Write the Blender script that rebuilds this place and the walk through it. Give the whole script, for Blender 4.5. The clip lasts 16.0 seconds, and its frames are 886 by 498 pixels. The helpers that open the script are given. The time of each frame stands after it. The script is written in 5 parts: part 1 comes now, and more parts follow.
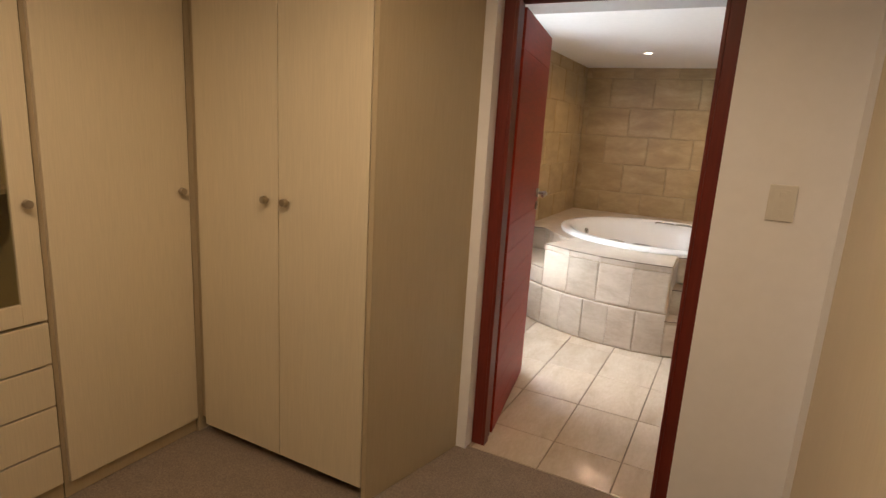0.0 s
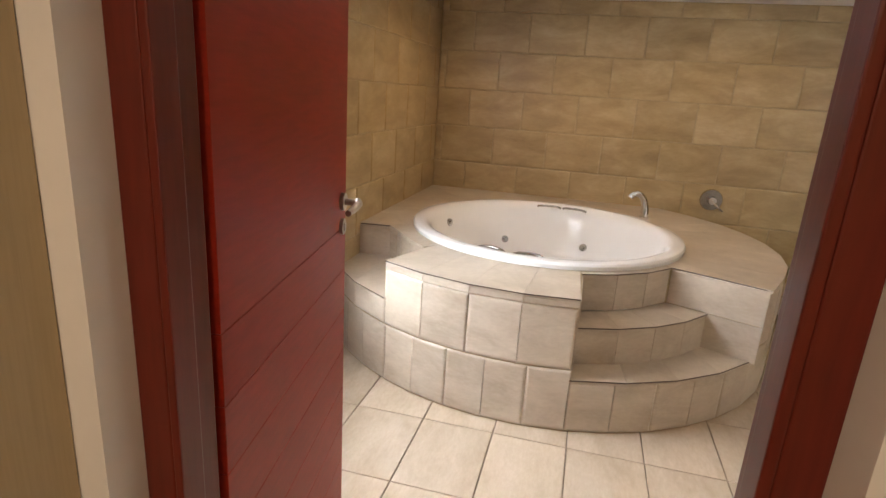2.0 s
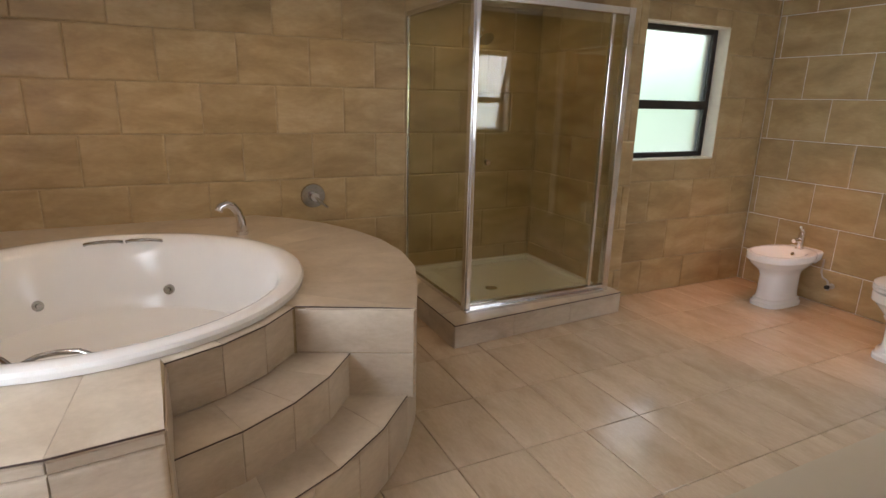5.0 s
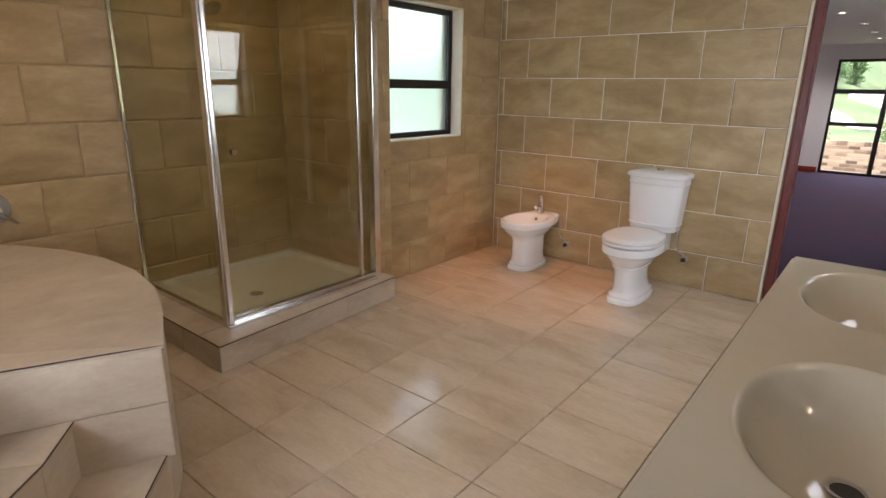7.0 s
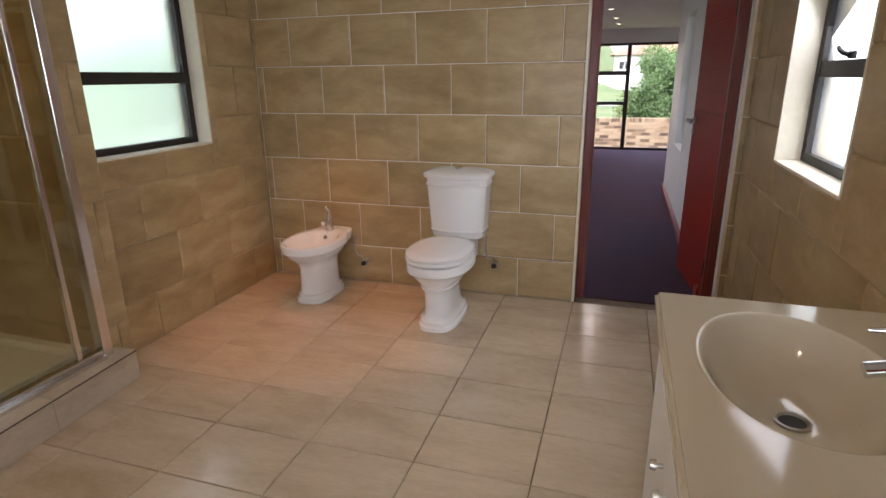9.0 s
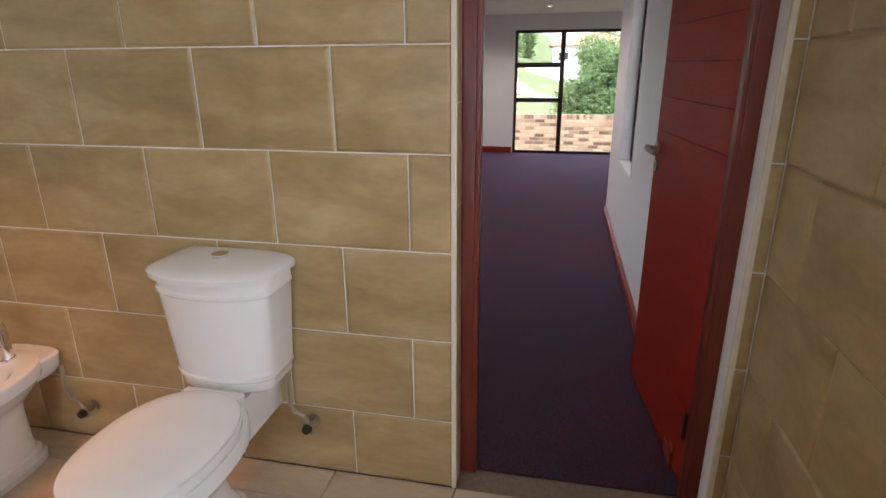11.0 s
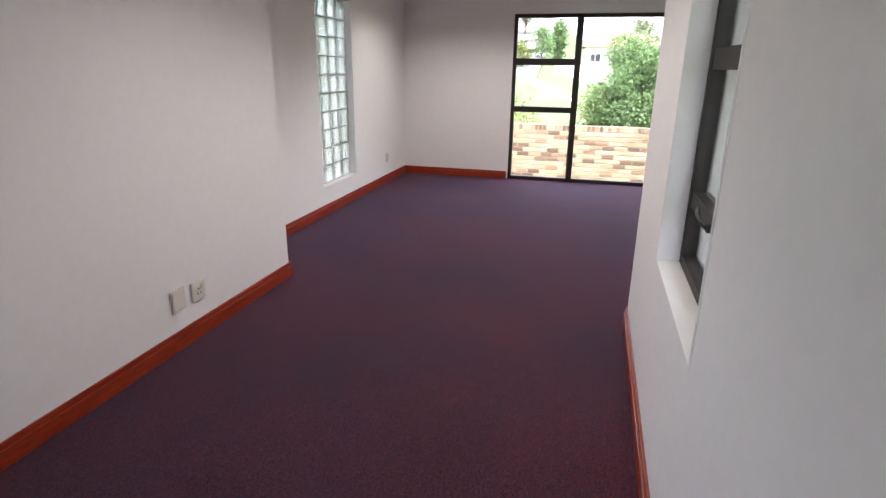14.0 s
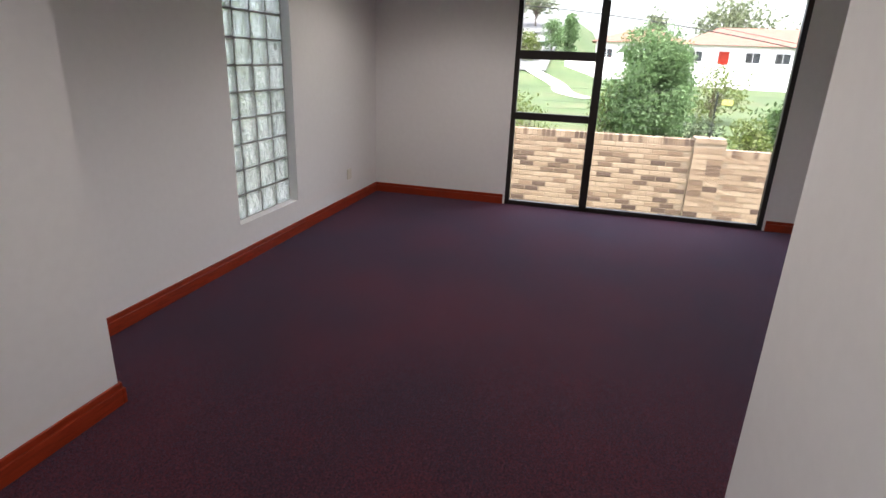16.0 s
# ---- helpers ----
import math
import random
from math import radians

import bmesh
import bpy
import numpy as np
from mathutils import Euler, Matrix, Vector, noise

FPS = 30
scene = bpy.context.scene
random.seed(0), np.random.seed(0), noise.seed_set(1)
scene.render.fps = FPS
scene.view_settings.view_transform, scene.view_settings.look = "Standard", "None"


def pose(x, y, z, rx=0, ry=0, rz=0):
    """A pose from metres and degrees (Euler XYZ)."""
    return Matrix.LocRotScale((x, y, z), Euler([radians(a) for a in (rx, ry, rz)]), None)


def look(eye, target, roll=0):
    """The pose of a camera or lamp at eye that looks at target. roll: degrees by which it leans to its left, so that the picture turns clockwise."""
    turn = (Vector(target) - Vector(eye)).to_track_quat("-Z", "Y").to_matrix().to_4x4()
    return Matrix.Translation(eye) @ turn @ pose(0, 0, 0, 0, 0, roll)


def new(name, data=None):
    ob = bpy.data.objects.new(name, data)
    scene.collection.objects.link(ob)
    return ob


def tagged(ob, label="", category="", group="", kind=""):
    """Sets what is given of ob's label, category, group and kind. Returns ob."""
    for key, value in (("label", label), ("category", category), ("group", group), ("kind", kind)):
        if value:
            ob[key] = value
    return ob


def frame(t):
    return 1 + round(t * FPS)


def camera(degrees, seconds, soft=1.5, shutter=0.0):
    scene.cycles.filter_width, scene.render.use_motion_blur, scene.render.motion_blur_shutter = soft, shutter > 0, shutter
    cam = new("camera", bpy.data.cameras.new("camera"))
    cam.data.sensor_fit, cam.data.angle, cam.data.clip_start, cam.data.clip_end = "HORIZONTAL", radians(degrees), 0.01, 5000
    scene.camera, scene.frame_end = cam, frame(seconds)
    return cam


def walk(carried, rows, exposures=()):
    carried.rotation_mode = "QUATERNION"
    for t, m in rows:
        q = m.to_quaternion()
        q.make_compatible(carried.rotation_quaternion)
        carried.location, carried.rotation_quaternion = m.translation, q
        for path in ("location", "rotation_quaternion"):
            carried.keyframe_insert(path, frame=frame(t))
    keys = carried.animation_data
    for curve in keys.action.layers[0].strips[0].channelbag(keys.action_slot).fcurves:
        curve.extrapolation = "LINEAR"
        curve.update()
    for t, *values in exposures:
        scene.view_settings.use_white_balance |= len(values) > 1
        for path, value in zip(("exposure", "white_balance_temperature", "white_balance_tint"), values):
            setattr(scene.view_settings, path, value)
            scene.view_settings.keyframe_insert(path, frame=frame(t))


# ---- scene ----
cam = camera(77.0, 16.0)
PATH = [
    (0, (0.616, 0.078, 1.503), (-0.283, 1.813, 1.077), 3.4),
    (0.5, (0.454, 0.511, 1.485), (-0.323, 2.299, 1.038), 3.4),
    (1, (0.336, 0.974, 1.455), (-0.304, 2.804, 0.963), 3.3),
    (1.5, (0.292, 1.381, 1.447), (-0.279, 3.228, 0.932), 3.4),
    (2, (0.252, 1.759, 1.488), (-0.205, 3.629, 0.944), 3.7),
    (2.5, (0.249, 2.088, 1.493), (-0.101, 3.978, 0.941), 3.7),
    (3, (0.266, 2.301, 1.501), (0.109, 4.217, 0.951), 3.5),
    (3.5, (0.357, 2.449, 1.5), (0.399, 4.372, 0.953), 3.1),
    (4, (0.418, 2.531, 1.507), (0.686, 4.437, 0.966), 2.6),
    (4.5, (0.394, 2.65, 1.464), (0.979, 4.491, 0.947), 2.0),
    (4.7, (0.38, 2.681, 1.465), (1.08, 4.482, 0.948), 1.7),
    (6.8, (0.478, 2.951, 1.445), (1.928, 4.211, 0.888), 1.0),
    (7, (0.517, 2.975, 1.436), (2.016, 4.175, 0.878), 0.9),
    (7.5, (0.564, 3.067, 1.443), (2.198, 4.072, 0.876), 0.5),
    (8, (0.653, 3.159, 1.444), (2.392, 3.964, 0.871), -0.0),
    (8.5, (0.9, 3.235, 1.442), (2.696, 3.892, 0.858), -0.4),
    (9, (1.262, 3.312, 1.443), (3.083, 3.891, 0.852), -0.7),
    (9.5, (1.673, 3.333, 1.443), (3.519, 3.82, 0.846), -0.9),
    (9.7, (1.87, 3.311, 1.439), (3.726, 3.762, 0.843), -1.0),
    (10.5, (2.67, 3.272, 1.449), (4.529, 3.676, 0.834), -0.6),
    (11.8, (3.974, 3.12, 1.47), (5.835, 3.5, 0.842), 0.0),
    (12, (4.173, 3.094, 1.468), (6.034, 3.483, 0.842), 0.3),
    (12.2, (4.358, 3.063, 1.464), (6.217, 3.463, 0.839), -0.9),
    (12.5, (4.625, 3.046, 1.45), (6.483, 3.448, 0.826), 0.4),
    (13, (5.025, 3.012, 1.44), (6.879, 3.437, 0.819), 0.4),
    (13.2, (5.198, 3.013, 1.464), (7.042, 3.459, 0.83), 0.9),
    (13.5, (5.423, 3.025, 1.42), (7.266, 3.489, 0.796), 0.6),
    (14, (5.842, 3.025, 1.407), (7.680, 3.507, 0.783), 0.7),
    (14.5, (6.257, 3.046, 1.414), (8.088, 3.541, 0.781), 1.0),
    (15, (6.685, 3.078, 1.405), (8.513, 3.58, 0.768), 1.3),
    (15.5, (7.120, 3.120, 1.378), (8.947, 3.629, 0.743), 1.6),
    (16, (7.533, 3.202, 1.42), (9.358, 3.692, 0.768), 2.3),
]
walk(cam, [(t, look(eye, target, roll)) for t, eye, target, roll in PATH], [(0, 3.4, 6500, 20), (2.0, 3.4, 6500, 20), (3.0, 3.4, 6500, 20), (4.5, 3.0, 6450, 20), (7.0, 3.15, 6250, 20), (9.5, 2.9, 6350, 21), (12.0, 3.65, 6400, 18), (12.5, 4.0, 6400, 17), (13.0, 4.1, 6400, 17), (14.0, 3.6, 6350, 17), (15.0, 3.0, 6350, 16), (16, 2.9, 6350, 16)])

# ---- world, sun and lamps ----
world = bpy.data.worlds.new("overcast_sky")
scene.world = world
world.use_nodes = True
wn = world.node_tree
sky = wn.nodes.new("ShaderNodeTexSky")
sky.sky_type = "NISHITA"
sky.sun_disc = False
sky.sun_elevation = radians(72)
sky.sun_rotation = radians(251)
sky.air_density, sky.dust_density, sky.ozone_density = 1.0, 4.0, 1.0
cloud = wn.nodes.new("ShaderNodeHueSaturation")
cloud.inputs["Saturation"].default_value = 0.35
wn.links.new(sky.outputs[0], cloud.inputs["Color"])
wn.links.new(cloud.outputs[0], wn.nodes["Background"].inputs[0])
wn.nodes["Background"].inputs[1].default_value = 0.15

sun = new("sun", bpy.data.lights.new("sun", "SUN"))
sun.data.energy, sun.data.angle, sun.data.color = 1.5, radians(14), (1.0, 0.96, 0.9)
sun.matrix_world = look((0, 0, 30), (9.0, 3.0, 0))


def window_lamp(eye, target, w, h, watts, color=(0.92, 0.97, 1.0)):
    """Daylight that enters by an obscured window, standing in its opening."""
    ob = new("window_daylight", bpy.data.lights.new("window_daylight", "AREA"))
    ob.data.shape, ob.data.size, ob.data.size_y = "RECTANGLE", w, h
    ob.data.energy, ob.data.color = watts, color
    ob.matrix_world = look(eye, target)
    return ob


def spot_lamp(x, y, z, watts, color=(1.0, 0.72, 0.42), degrees=110):
    ob = new("downlight_lamp", bpy.data.lights.new("downlight_lamp", "SPOT"))
    ob.data.energy, ob.data.color = watts, color
    ob.data.spot_size, ob.data.spot_blend, ob.data.shadow_soft_size = radians(degrees), 0.7, 0.035
    ob.matrix_world = look((x, y, z), (x, y + 0.0001, z - 1))
    return ob


window_lamp((-1.32, 3.66, 1.36), (0.0, 3.79, 0.7), 1.0, 1.25, 4.4, (0.86, 0.94, 1.0))
window_lamp((3.69, 2.40, 1.54), (3.4, 3.6, 1.0), 0.85, 0.9, 1.6)
window_lamp((3.78, 6.12, 1.54), (3.78, 5.0, 1.54), 1.3, 1.3, 0.36, (0.74, 1.0, 0.87))
# The last entry is an added light over the deck; no fitting is known there.
BATH_SPOTS = [(-0.26, 5.5), (0.75, 5.5), (2.55, 6.15), (2.3, 3.75), (1.35, 6.05)]
for (sx, sy), watts in zip(BATH_SPOTS, (1.9, 0.9, 0.7, 1.7, 0.4)):
    spot_lamp(sx, sy, 2.215, watts, degrees=165)
BIDET_SPOT = (4.2, 5.1)
spot_lamp(*BIDET_SPOT, 2.215, 6.0, (1.0, 0.40, 0.13), 60)
ROOM_SPOTS = [(8.2, 3.7), (9.5, 3.57), (10.8, 3.52), (11.9, 3.5), (11.9, 4.6)]
for sx, sy in ROOM_SPOTS:
    spot_lamp(sx, sy, 2.235, 3.2, (1.0, 0.92, 0.82), 150)
CLOSET_SPOTS = [(0.1, 0.9), (-0.6, 0.2)]
for sx, sy in CLOSET_SPOTS:
    spot_lamp(sx, sy, 2.36, 3.7, (1.0, 0.76, 0.47), 176)


# ---- materials ----
def mat(name, color, rough=0.5, metal=0.0, spec=0.5):
    m = bpy.data.materials.new(name)
    m.use_nodes = True
    b = m.node_tree.nodes["Principled BSDF"]
    b.inputs["Base Color"].default_value = (*color, 1)
    b.inputs["Roughness"].default_value = rough
    b.inputs["Metallic"].default_value = metal
    b.inputs["Specular IOR Level"].default_value = spec
    return m, m.node_tree, b


def node(t, kind, **inputs):
    n = t.nodes.new(kind)
    for key, value in inputs.items():
        n.inputs[key.replace("_", " ")].default_value = value
    return n


def ramp(t, fac, stops):
    r = t.nodes.new("ShaderNodeValToRGB")
    e = r.color_ramp.elements
    while len(e) < len(stops):
        e.new(0.5)
    for el, (p, c) in zip(e, stops):
        el.position, el.color = p, (*c, 1)
    t.links.new(fac, r.inputs[0])
    return r.outputs[0]


def coords(t, stretch=(1, 1, 1), random_shift=False):
    c = t.nodes.new("ShaderNodeTexCoord")
    mp = t.nodes.new("ShaderNodeMapping")
    mp.inputs["Scale"].default_value = stretch
    t.links.new(c.outputs["Object"], mp.inputs[0])
    if random_shift:
        info = t.nodes.new("ShaderNodeObjectInfo")
        mul = t.nodes.new("ShaderNodeMath")
        mul.operation = "MULTIPLY"
        mul.inputs[1].default_value = 37.0
        t.links.new(info.outputs["Random"], mul.inputs[0])
        cmb = t.nodes.new("ShaderNodeCombineXYZ")
        for k in range(3):
            t.links.new(mul.outputs[0], cmb.inputs[k])
        t.links.new(cmb.outputs[0], mp.inputs["Location"])
    return mp.outputs[0]


def bump(t, b, height, strength, distance=0.002):
    n = t.nodes.new("ShaderNodeBump")
    n.inputs["Strength"].default_value, n.inputs["Distance"].default_value = strength, distance
    t.links.new(height, n.inputs["Height"])
    t.links.new(n.outputs[0], b.inputs["Normal"])


def mix(t, fac, a, c, mode="MULTIPLY"):
    n = t.nodes.new("ShaderNodeMix")
    n.data_type, n.blend_type = "RGBA", mode
    if isinstance(fac, float):
        n.inputs[0].default_value = fac
    else:
        t.links.new(fac, n.inputs[0])
    t.links.new(a, n.inputs[6])
    if isinstance(c, tuple):
        n.inputs[7].default_value = (*c, 1)
    else:
        t.links.new(c, n.inputs[7])
    return n.outputs[2]


def noise_fac(t, vec, scale, detail=4.0, rough=0.55, dist=0.0):
    n = node(t, "ShaderNodeTexNoise", Scale=scale, Detail=detail, Roughness=rough, Distortion=dist)
    t.links.new(vec, n.inputs["Vector"])
    return n.outputs[0]


def tile_material(name, dark, mid, light, rough, stretch, relief=0.15):
    m, t, b = mat(name, mid, rough)
    v = coords(t, stretch, True)
    big = noise_fac(t, v, 2.6, 5, 0.6, 0.4)
    col = ramp(t, big, [(0.28, dark), (0.5, mid), (0.74, light)])
    fine = ramp(t, noise_fac(t, v, 26, 5, 0.65), [(0.3, (0.92, 0.905, 0.88)), (0.7, (1.03, 1.025, 1.02))])
    col = mix(t, 1.0, col, fine)
    info = t.nodes.new("ShaderNodeObjectInfo")
    tone = ramp(t, info.outputs["Random"], [(0.0, (0.93, 0.92, 0.905)), (1.0, (1.05, 1.045, 1.03))])
    col = mix(t, 1.0, col, tone)
    t.links.new(col, b.inputs["Base Color"])
    rr = t.nodes.new("ShaderNodeMapRange")
    rr.inputs[3].default_value, rr.inputs[4].default_value = rough - 0.04, rough + 0.06
    t.links.new(big, rr.inputs[0])
    t.links.new(rr.outputs[0], b.inputs["Roughness"])
    if relief:
        bump(t, b, noise_fac(t, v, 9, 4, 0.5), relief, 0.003)
    return m


M = {}
M["wall_tile"] = tile_material("beige stone wall tile", (0.30, 0.21, 0.098), (0.41, 0.30, 0.15), (0.52, 0.405, 0.235), 0.34, (1, 1, 2.6), 0.22)
M["floor_tile"] = tile_material("beige stone floor tile", (0.50, 0.40, 0.285), (0.59, 0.485, 0.365), (0.66, 0.555, 0.435), 0.17, (2.6, 0.9, 1), 0.0)
M["floor_tile"].node_tree.nodes["Principled BSDF"].inputs["Specular IOR Level"].default_value = 0.75
M["tub_tile"] = tile_material("beige stone tile of the bath surround", (0.42, 0.345, 0.26), (0.53, 0.455, 0.36), (0.63, 0.555, 0.455), 0.30, (1.3, 1.3, 3.0))


def plain(name, color, rough, scale=30.0, amount=0.1, bumps=0.1, metal=0.0, stretch=(1, 1, 1)):
    m, t, b = mat(name, color, rough, metal)
    v = coords(t, stretch)
    lo, hi = tuple(c * (1 - amount) for c in color), tuple(min(1, c * (1 + amount)) for c in color)
    a = ramp(t, noise_fac(t, v, scale, 5), [(0.3, lo), (0.7, hi)])
    w = ramp(t, noise_fac(t, v, scale * 0.07, 3), [(0.3, (1 - amount / 2,) * 3), (0.7, (1.0,) * 3)])
    t.links.new(mix(t, 1.0, a, w), b.inputs["Base Color"])
    if bumps:
        bump(t, b, noise_fac(t, v, scale * 3, 4), bumps, 0.002)
    return m


M["grout"] = plain("cream cement grout", (0.41, 0.32, 0.19), 0.9, 60, 0.12, 0.2)
M["floor_grout"] = plain("brown cement grout", (0.24, 0.185, 0.13), 0.9, 60, 0.15, 0.2)
M["white_wall"] = plain("white painted plaster", (0.85, 0.84, 0.84), 0.75, 22, 0.015, 0.06)
M["ceiling"] = plain("white painted ceiling board", (0.82, 0.81, 0.79), 0.8, 30, 0.02, 0.1)
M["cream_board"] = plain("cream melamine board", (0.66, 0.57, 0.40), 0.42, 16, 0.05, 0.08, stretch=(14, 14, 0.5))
# Same board again; the shade on sides and carcasses is in its darker colour.
M["cream_shaded"] = plain("cream melamine board with shade in its colour", (0.45, 0.365, 0.23), 0.45, 16, 0.05, 0.08, stretch=(14, 14, 0.5))
M["red_wood"] = plain("red-brown stained hardwood", (0.33, 0.024, 0.009), 0.45, 9, 0.12, 0.02, stretch=(1.2, 1.2, 9))
M["red_wood"].node_tree.nodes["Principled BSDF"].inputs["Specular IOR Level"].default_value = 0.22
M["red_frame"] = plain("dark red stained hardwood frame", (0.15, 0.018, 0.009), 0.36, 9, 0.15, 0.03, stretch=(9, 9, 0.8))
M["orange_wood"] = plain("orange-red varnished skirting wood", (0.31, 0.036, 0.011), 0.3, 10, 0.3, 0.08, stretch=(1.2, 9, 9))
M["groove"] = plain("dark groove", (0.05, 0.008, 0.005), 0.7, 20, 0.2, 0)
M["chrome"] = mat("polished chrome", (0.82, 0.82, 0.84), 0.09, 1.0)[0]
# Chrome with the dark reflections of grips, jets and mixer put into its colour.
M["darkened_chrome"] = plain("chrome darkened for its reflections", (0.44, 0.43, 0.41), 0.16, 60, 0.08, 0, 1.0)
M["satin"] = plain("satin nickel", (0.48, 0.45, 0.40), 0.32, 60, 0.08, 0.03, 1.0)
M["alu"] = plain("polished aluminium profile", (0.78, 0.77, 0.76), 0.2, 60, 0.05, 0.02, 1.0)
M["ceramic"] = plain("white glazed ceramic", (0.80, 0.80, 0.80), 0.09, 8, 0.015, 0)
M["acrylic"] = plain("white bath acrylic", (0.82, 0.81, 0.78), 0.13, 8, 0.015, 0)
M["vanity_top"] = plain("ivory cast marble top", (0.54, 0.485, 0.375), 0.09, 8, 0.02, 0)
M["white_gloss"] = plain("white painted cabinet", (0.76, 0.75, 0.72), 0.3, 10, 0.02, 0.03)
M["bronze"] = plain("dark bronze aluminium window frame", (0.016, 0.012, 0.010), 0.5, 40, 0.2, 0.03, 0.0)
M["plastic"] = plain("white plastic plate", (0.72, 0.69, 0.62), 0.35, 20, 0.02, 0)
M["black"] = plain("black rubber", (0.02, 0.02, 0.02), 0.6, 40, 0.2, 0.05)
M["dark_trim"] = plain("dark brown tile edge strip", (0.055, 0.03, 0.022), 0.5, 40, 0.2, 0)
M["cream_reveal"] = plain("cream plaster reveal", (0.72, 0.66, 0.54), 0.6, 25, 0.04, 0.15)
M["knob"] = plain("brass-toned nickel knob", (0.42, 0.36, 0.27), 0.3, 40, 0.1, 0, 0.9)
m, t, b = mat("silver mirror", (0.92, 0.93, 0.92), 0.015, 1.0)
M["mirror"] = m


def carpet():
    m, t, b = mat("plum brown carpet", (0.06, 0.03, 0.04), 0.95, 0, 0.15)
    v = coords(t)
    fine = ramp(t, noise_fac(t, v, 110, 3, 0.8), [(0.34, (0.008, 0.004, 0.009)), (0.5, (0.065, 0.020, 0.027)), (0.68, (0.172, 0.043, 0.054))])
    mid = ramp(t, noise_fac(t, v, 30, 5, 0.75), [(0.3, (0.6, 0.64, 0.78)), (0.7, (1.25, 1.1, 1.05))])
    big = ramp(t, noise_fac(t, v, 1.1, 3, 0.6), [(0.35, (0.75, 0.92, 1.05)), (0.65, (1.2, 0.93, 0.96))])
    t.links.new(mix(t, 1.0, mix(t, 1.0, fine, mid), big), b.inputs["Base Color"])
    # The bluish tint puts the window's sky glare into the pile's sheen.
    b.inputs["Sheen Weight"].default_value = 0.32
    b.inputs["Sheen Roughness"].default_value = 0.4
    b.inputs["Sheen Tint"].default_value = (0.42, 0.52, 0.85, 1)
    bump(t, b, noise_fac(t, v, 420, 2, 0.7), 0.7, 0.004)
    return m


M["carpet"] = carpet()


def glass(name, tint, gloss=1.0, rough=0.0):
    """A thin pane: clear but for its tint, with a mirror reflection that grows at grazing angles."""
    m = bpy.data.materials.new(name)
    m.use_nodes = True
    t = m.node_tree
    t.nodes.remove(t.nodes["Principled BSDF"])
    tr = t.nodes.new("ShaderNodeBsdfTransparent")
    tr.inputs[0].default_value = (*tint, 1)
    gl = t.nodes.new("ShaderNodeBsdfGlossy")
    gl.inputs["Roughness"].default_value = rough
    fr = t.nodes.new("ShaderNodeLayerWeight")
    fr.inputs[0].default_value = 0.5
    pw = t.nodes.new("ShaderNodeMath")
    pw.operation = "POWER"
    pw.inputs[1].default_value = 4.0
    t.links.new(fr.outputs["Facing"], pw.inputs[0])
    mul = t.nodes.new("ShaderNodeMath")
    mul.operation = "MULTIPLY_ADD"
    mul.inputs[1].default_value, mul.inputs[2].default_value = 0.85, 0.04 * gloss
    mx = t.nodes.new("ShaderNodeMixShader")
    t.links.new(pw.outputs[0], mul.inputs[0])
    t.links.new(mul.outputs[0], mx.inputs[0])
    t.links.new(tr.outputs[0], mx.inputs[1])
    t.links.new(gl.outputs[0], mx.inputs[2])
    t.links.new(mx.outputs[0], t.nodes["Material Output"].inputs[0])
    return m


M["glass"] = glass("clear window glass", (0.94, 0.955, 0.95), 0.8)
M["shower_glass"] = glass("faintly green-tinted shower glass", (0.82, 0.815, 0.70), 1.5)
m, t, b = mat("obscure frosted glass", (0.86, 0.93, 0.91), 0.45)
b.inputs["Transmission Weight"].default_value = 1.0
b.inputs["IOR"].default_value = 1.2
bump(t, b, noise_fac(t, coords(t), 160, 3), 0.25, 0.002)
M["frosted"] = m
m, t, b = mat("moulded glass block", (0.70, 0.77, 0.74), 0.03)
b.inputs["Transmission Weight"].default_value = 0.85
b.inputs["IOR"].default_value = 1.5
bump(t, b, noise_fac(t, coords(t, (1, 1, 1), True), 17, 2, 0.5, 1.5), 1.0, 0.02)
M["glass_block"] = m
m, t, b = mat("glowing downlight lens", (1, 0.9, 0.7), 0.4)
b.inputs["Emission Color"].default_value = (1.0, 0.86, 0.62, 1)
b.inputs["Emission Strength"].default_value = 3.0
M["lens"] = m


# ---- builders ----
def finish(bm, name, material, parent=None, label="", smooth=False, bevel=0.0):
    if bevel:
        bmesh.ops.bevel(bm, geom=[e for e in bm.edges if e.calc_face_angle(0) > 0.6], offset=bevel, segments=2, profile=0.6, affect="EDGES")
    bmesh.ops.recalc_face_normals(bm, faces=bm.faces)
    me = bpy.data.meshes.new(name)
    bm.to_mesh(me)
    bm.free()
    me.materials.append(material)
    if smooth:
        for p in me.polygons:
            p.use_smooth = True
        me.set_sharp_from_angle(angle=radians(38))
    ob = new(name, me)
    if parent:
        ob.parent = parent
        ob.matrix_parent_inverse = parent.matrix_world.inverted() if parent.type == "MESH" else Matrix.Translation(-parent.location)
    if label:
        ob["label"] = label
    return ob


def part(name, bm, material, parent, label="", smooth=False, bevel=0.0):
    return finish(bm, name, material, parent, label, smooth, bevel)


def thing(name, place, label, category, group="", kind=""):
    ob = new(name)
    ob.empty_display_size = 0.1
    ob.location = place
    return tagged(ob, label, category, group, kind)


def box(bm, x0, x1, y0, y1, z0, z1):
    r = bmesh.ops.create_cube(bm, size=1, matrix=Matrix.LocRotScale(((x0 + x1) / 2, (y0 + y1) / 2, (z0 + z1) / 2), None, (x1 - x0, y1 - y0, z1 - z0)))
    return r["verts"]


def boxes(*some):
    bm = bmesh.new()
    for s in some:
        box(bm, *s)
    return bm


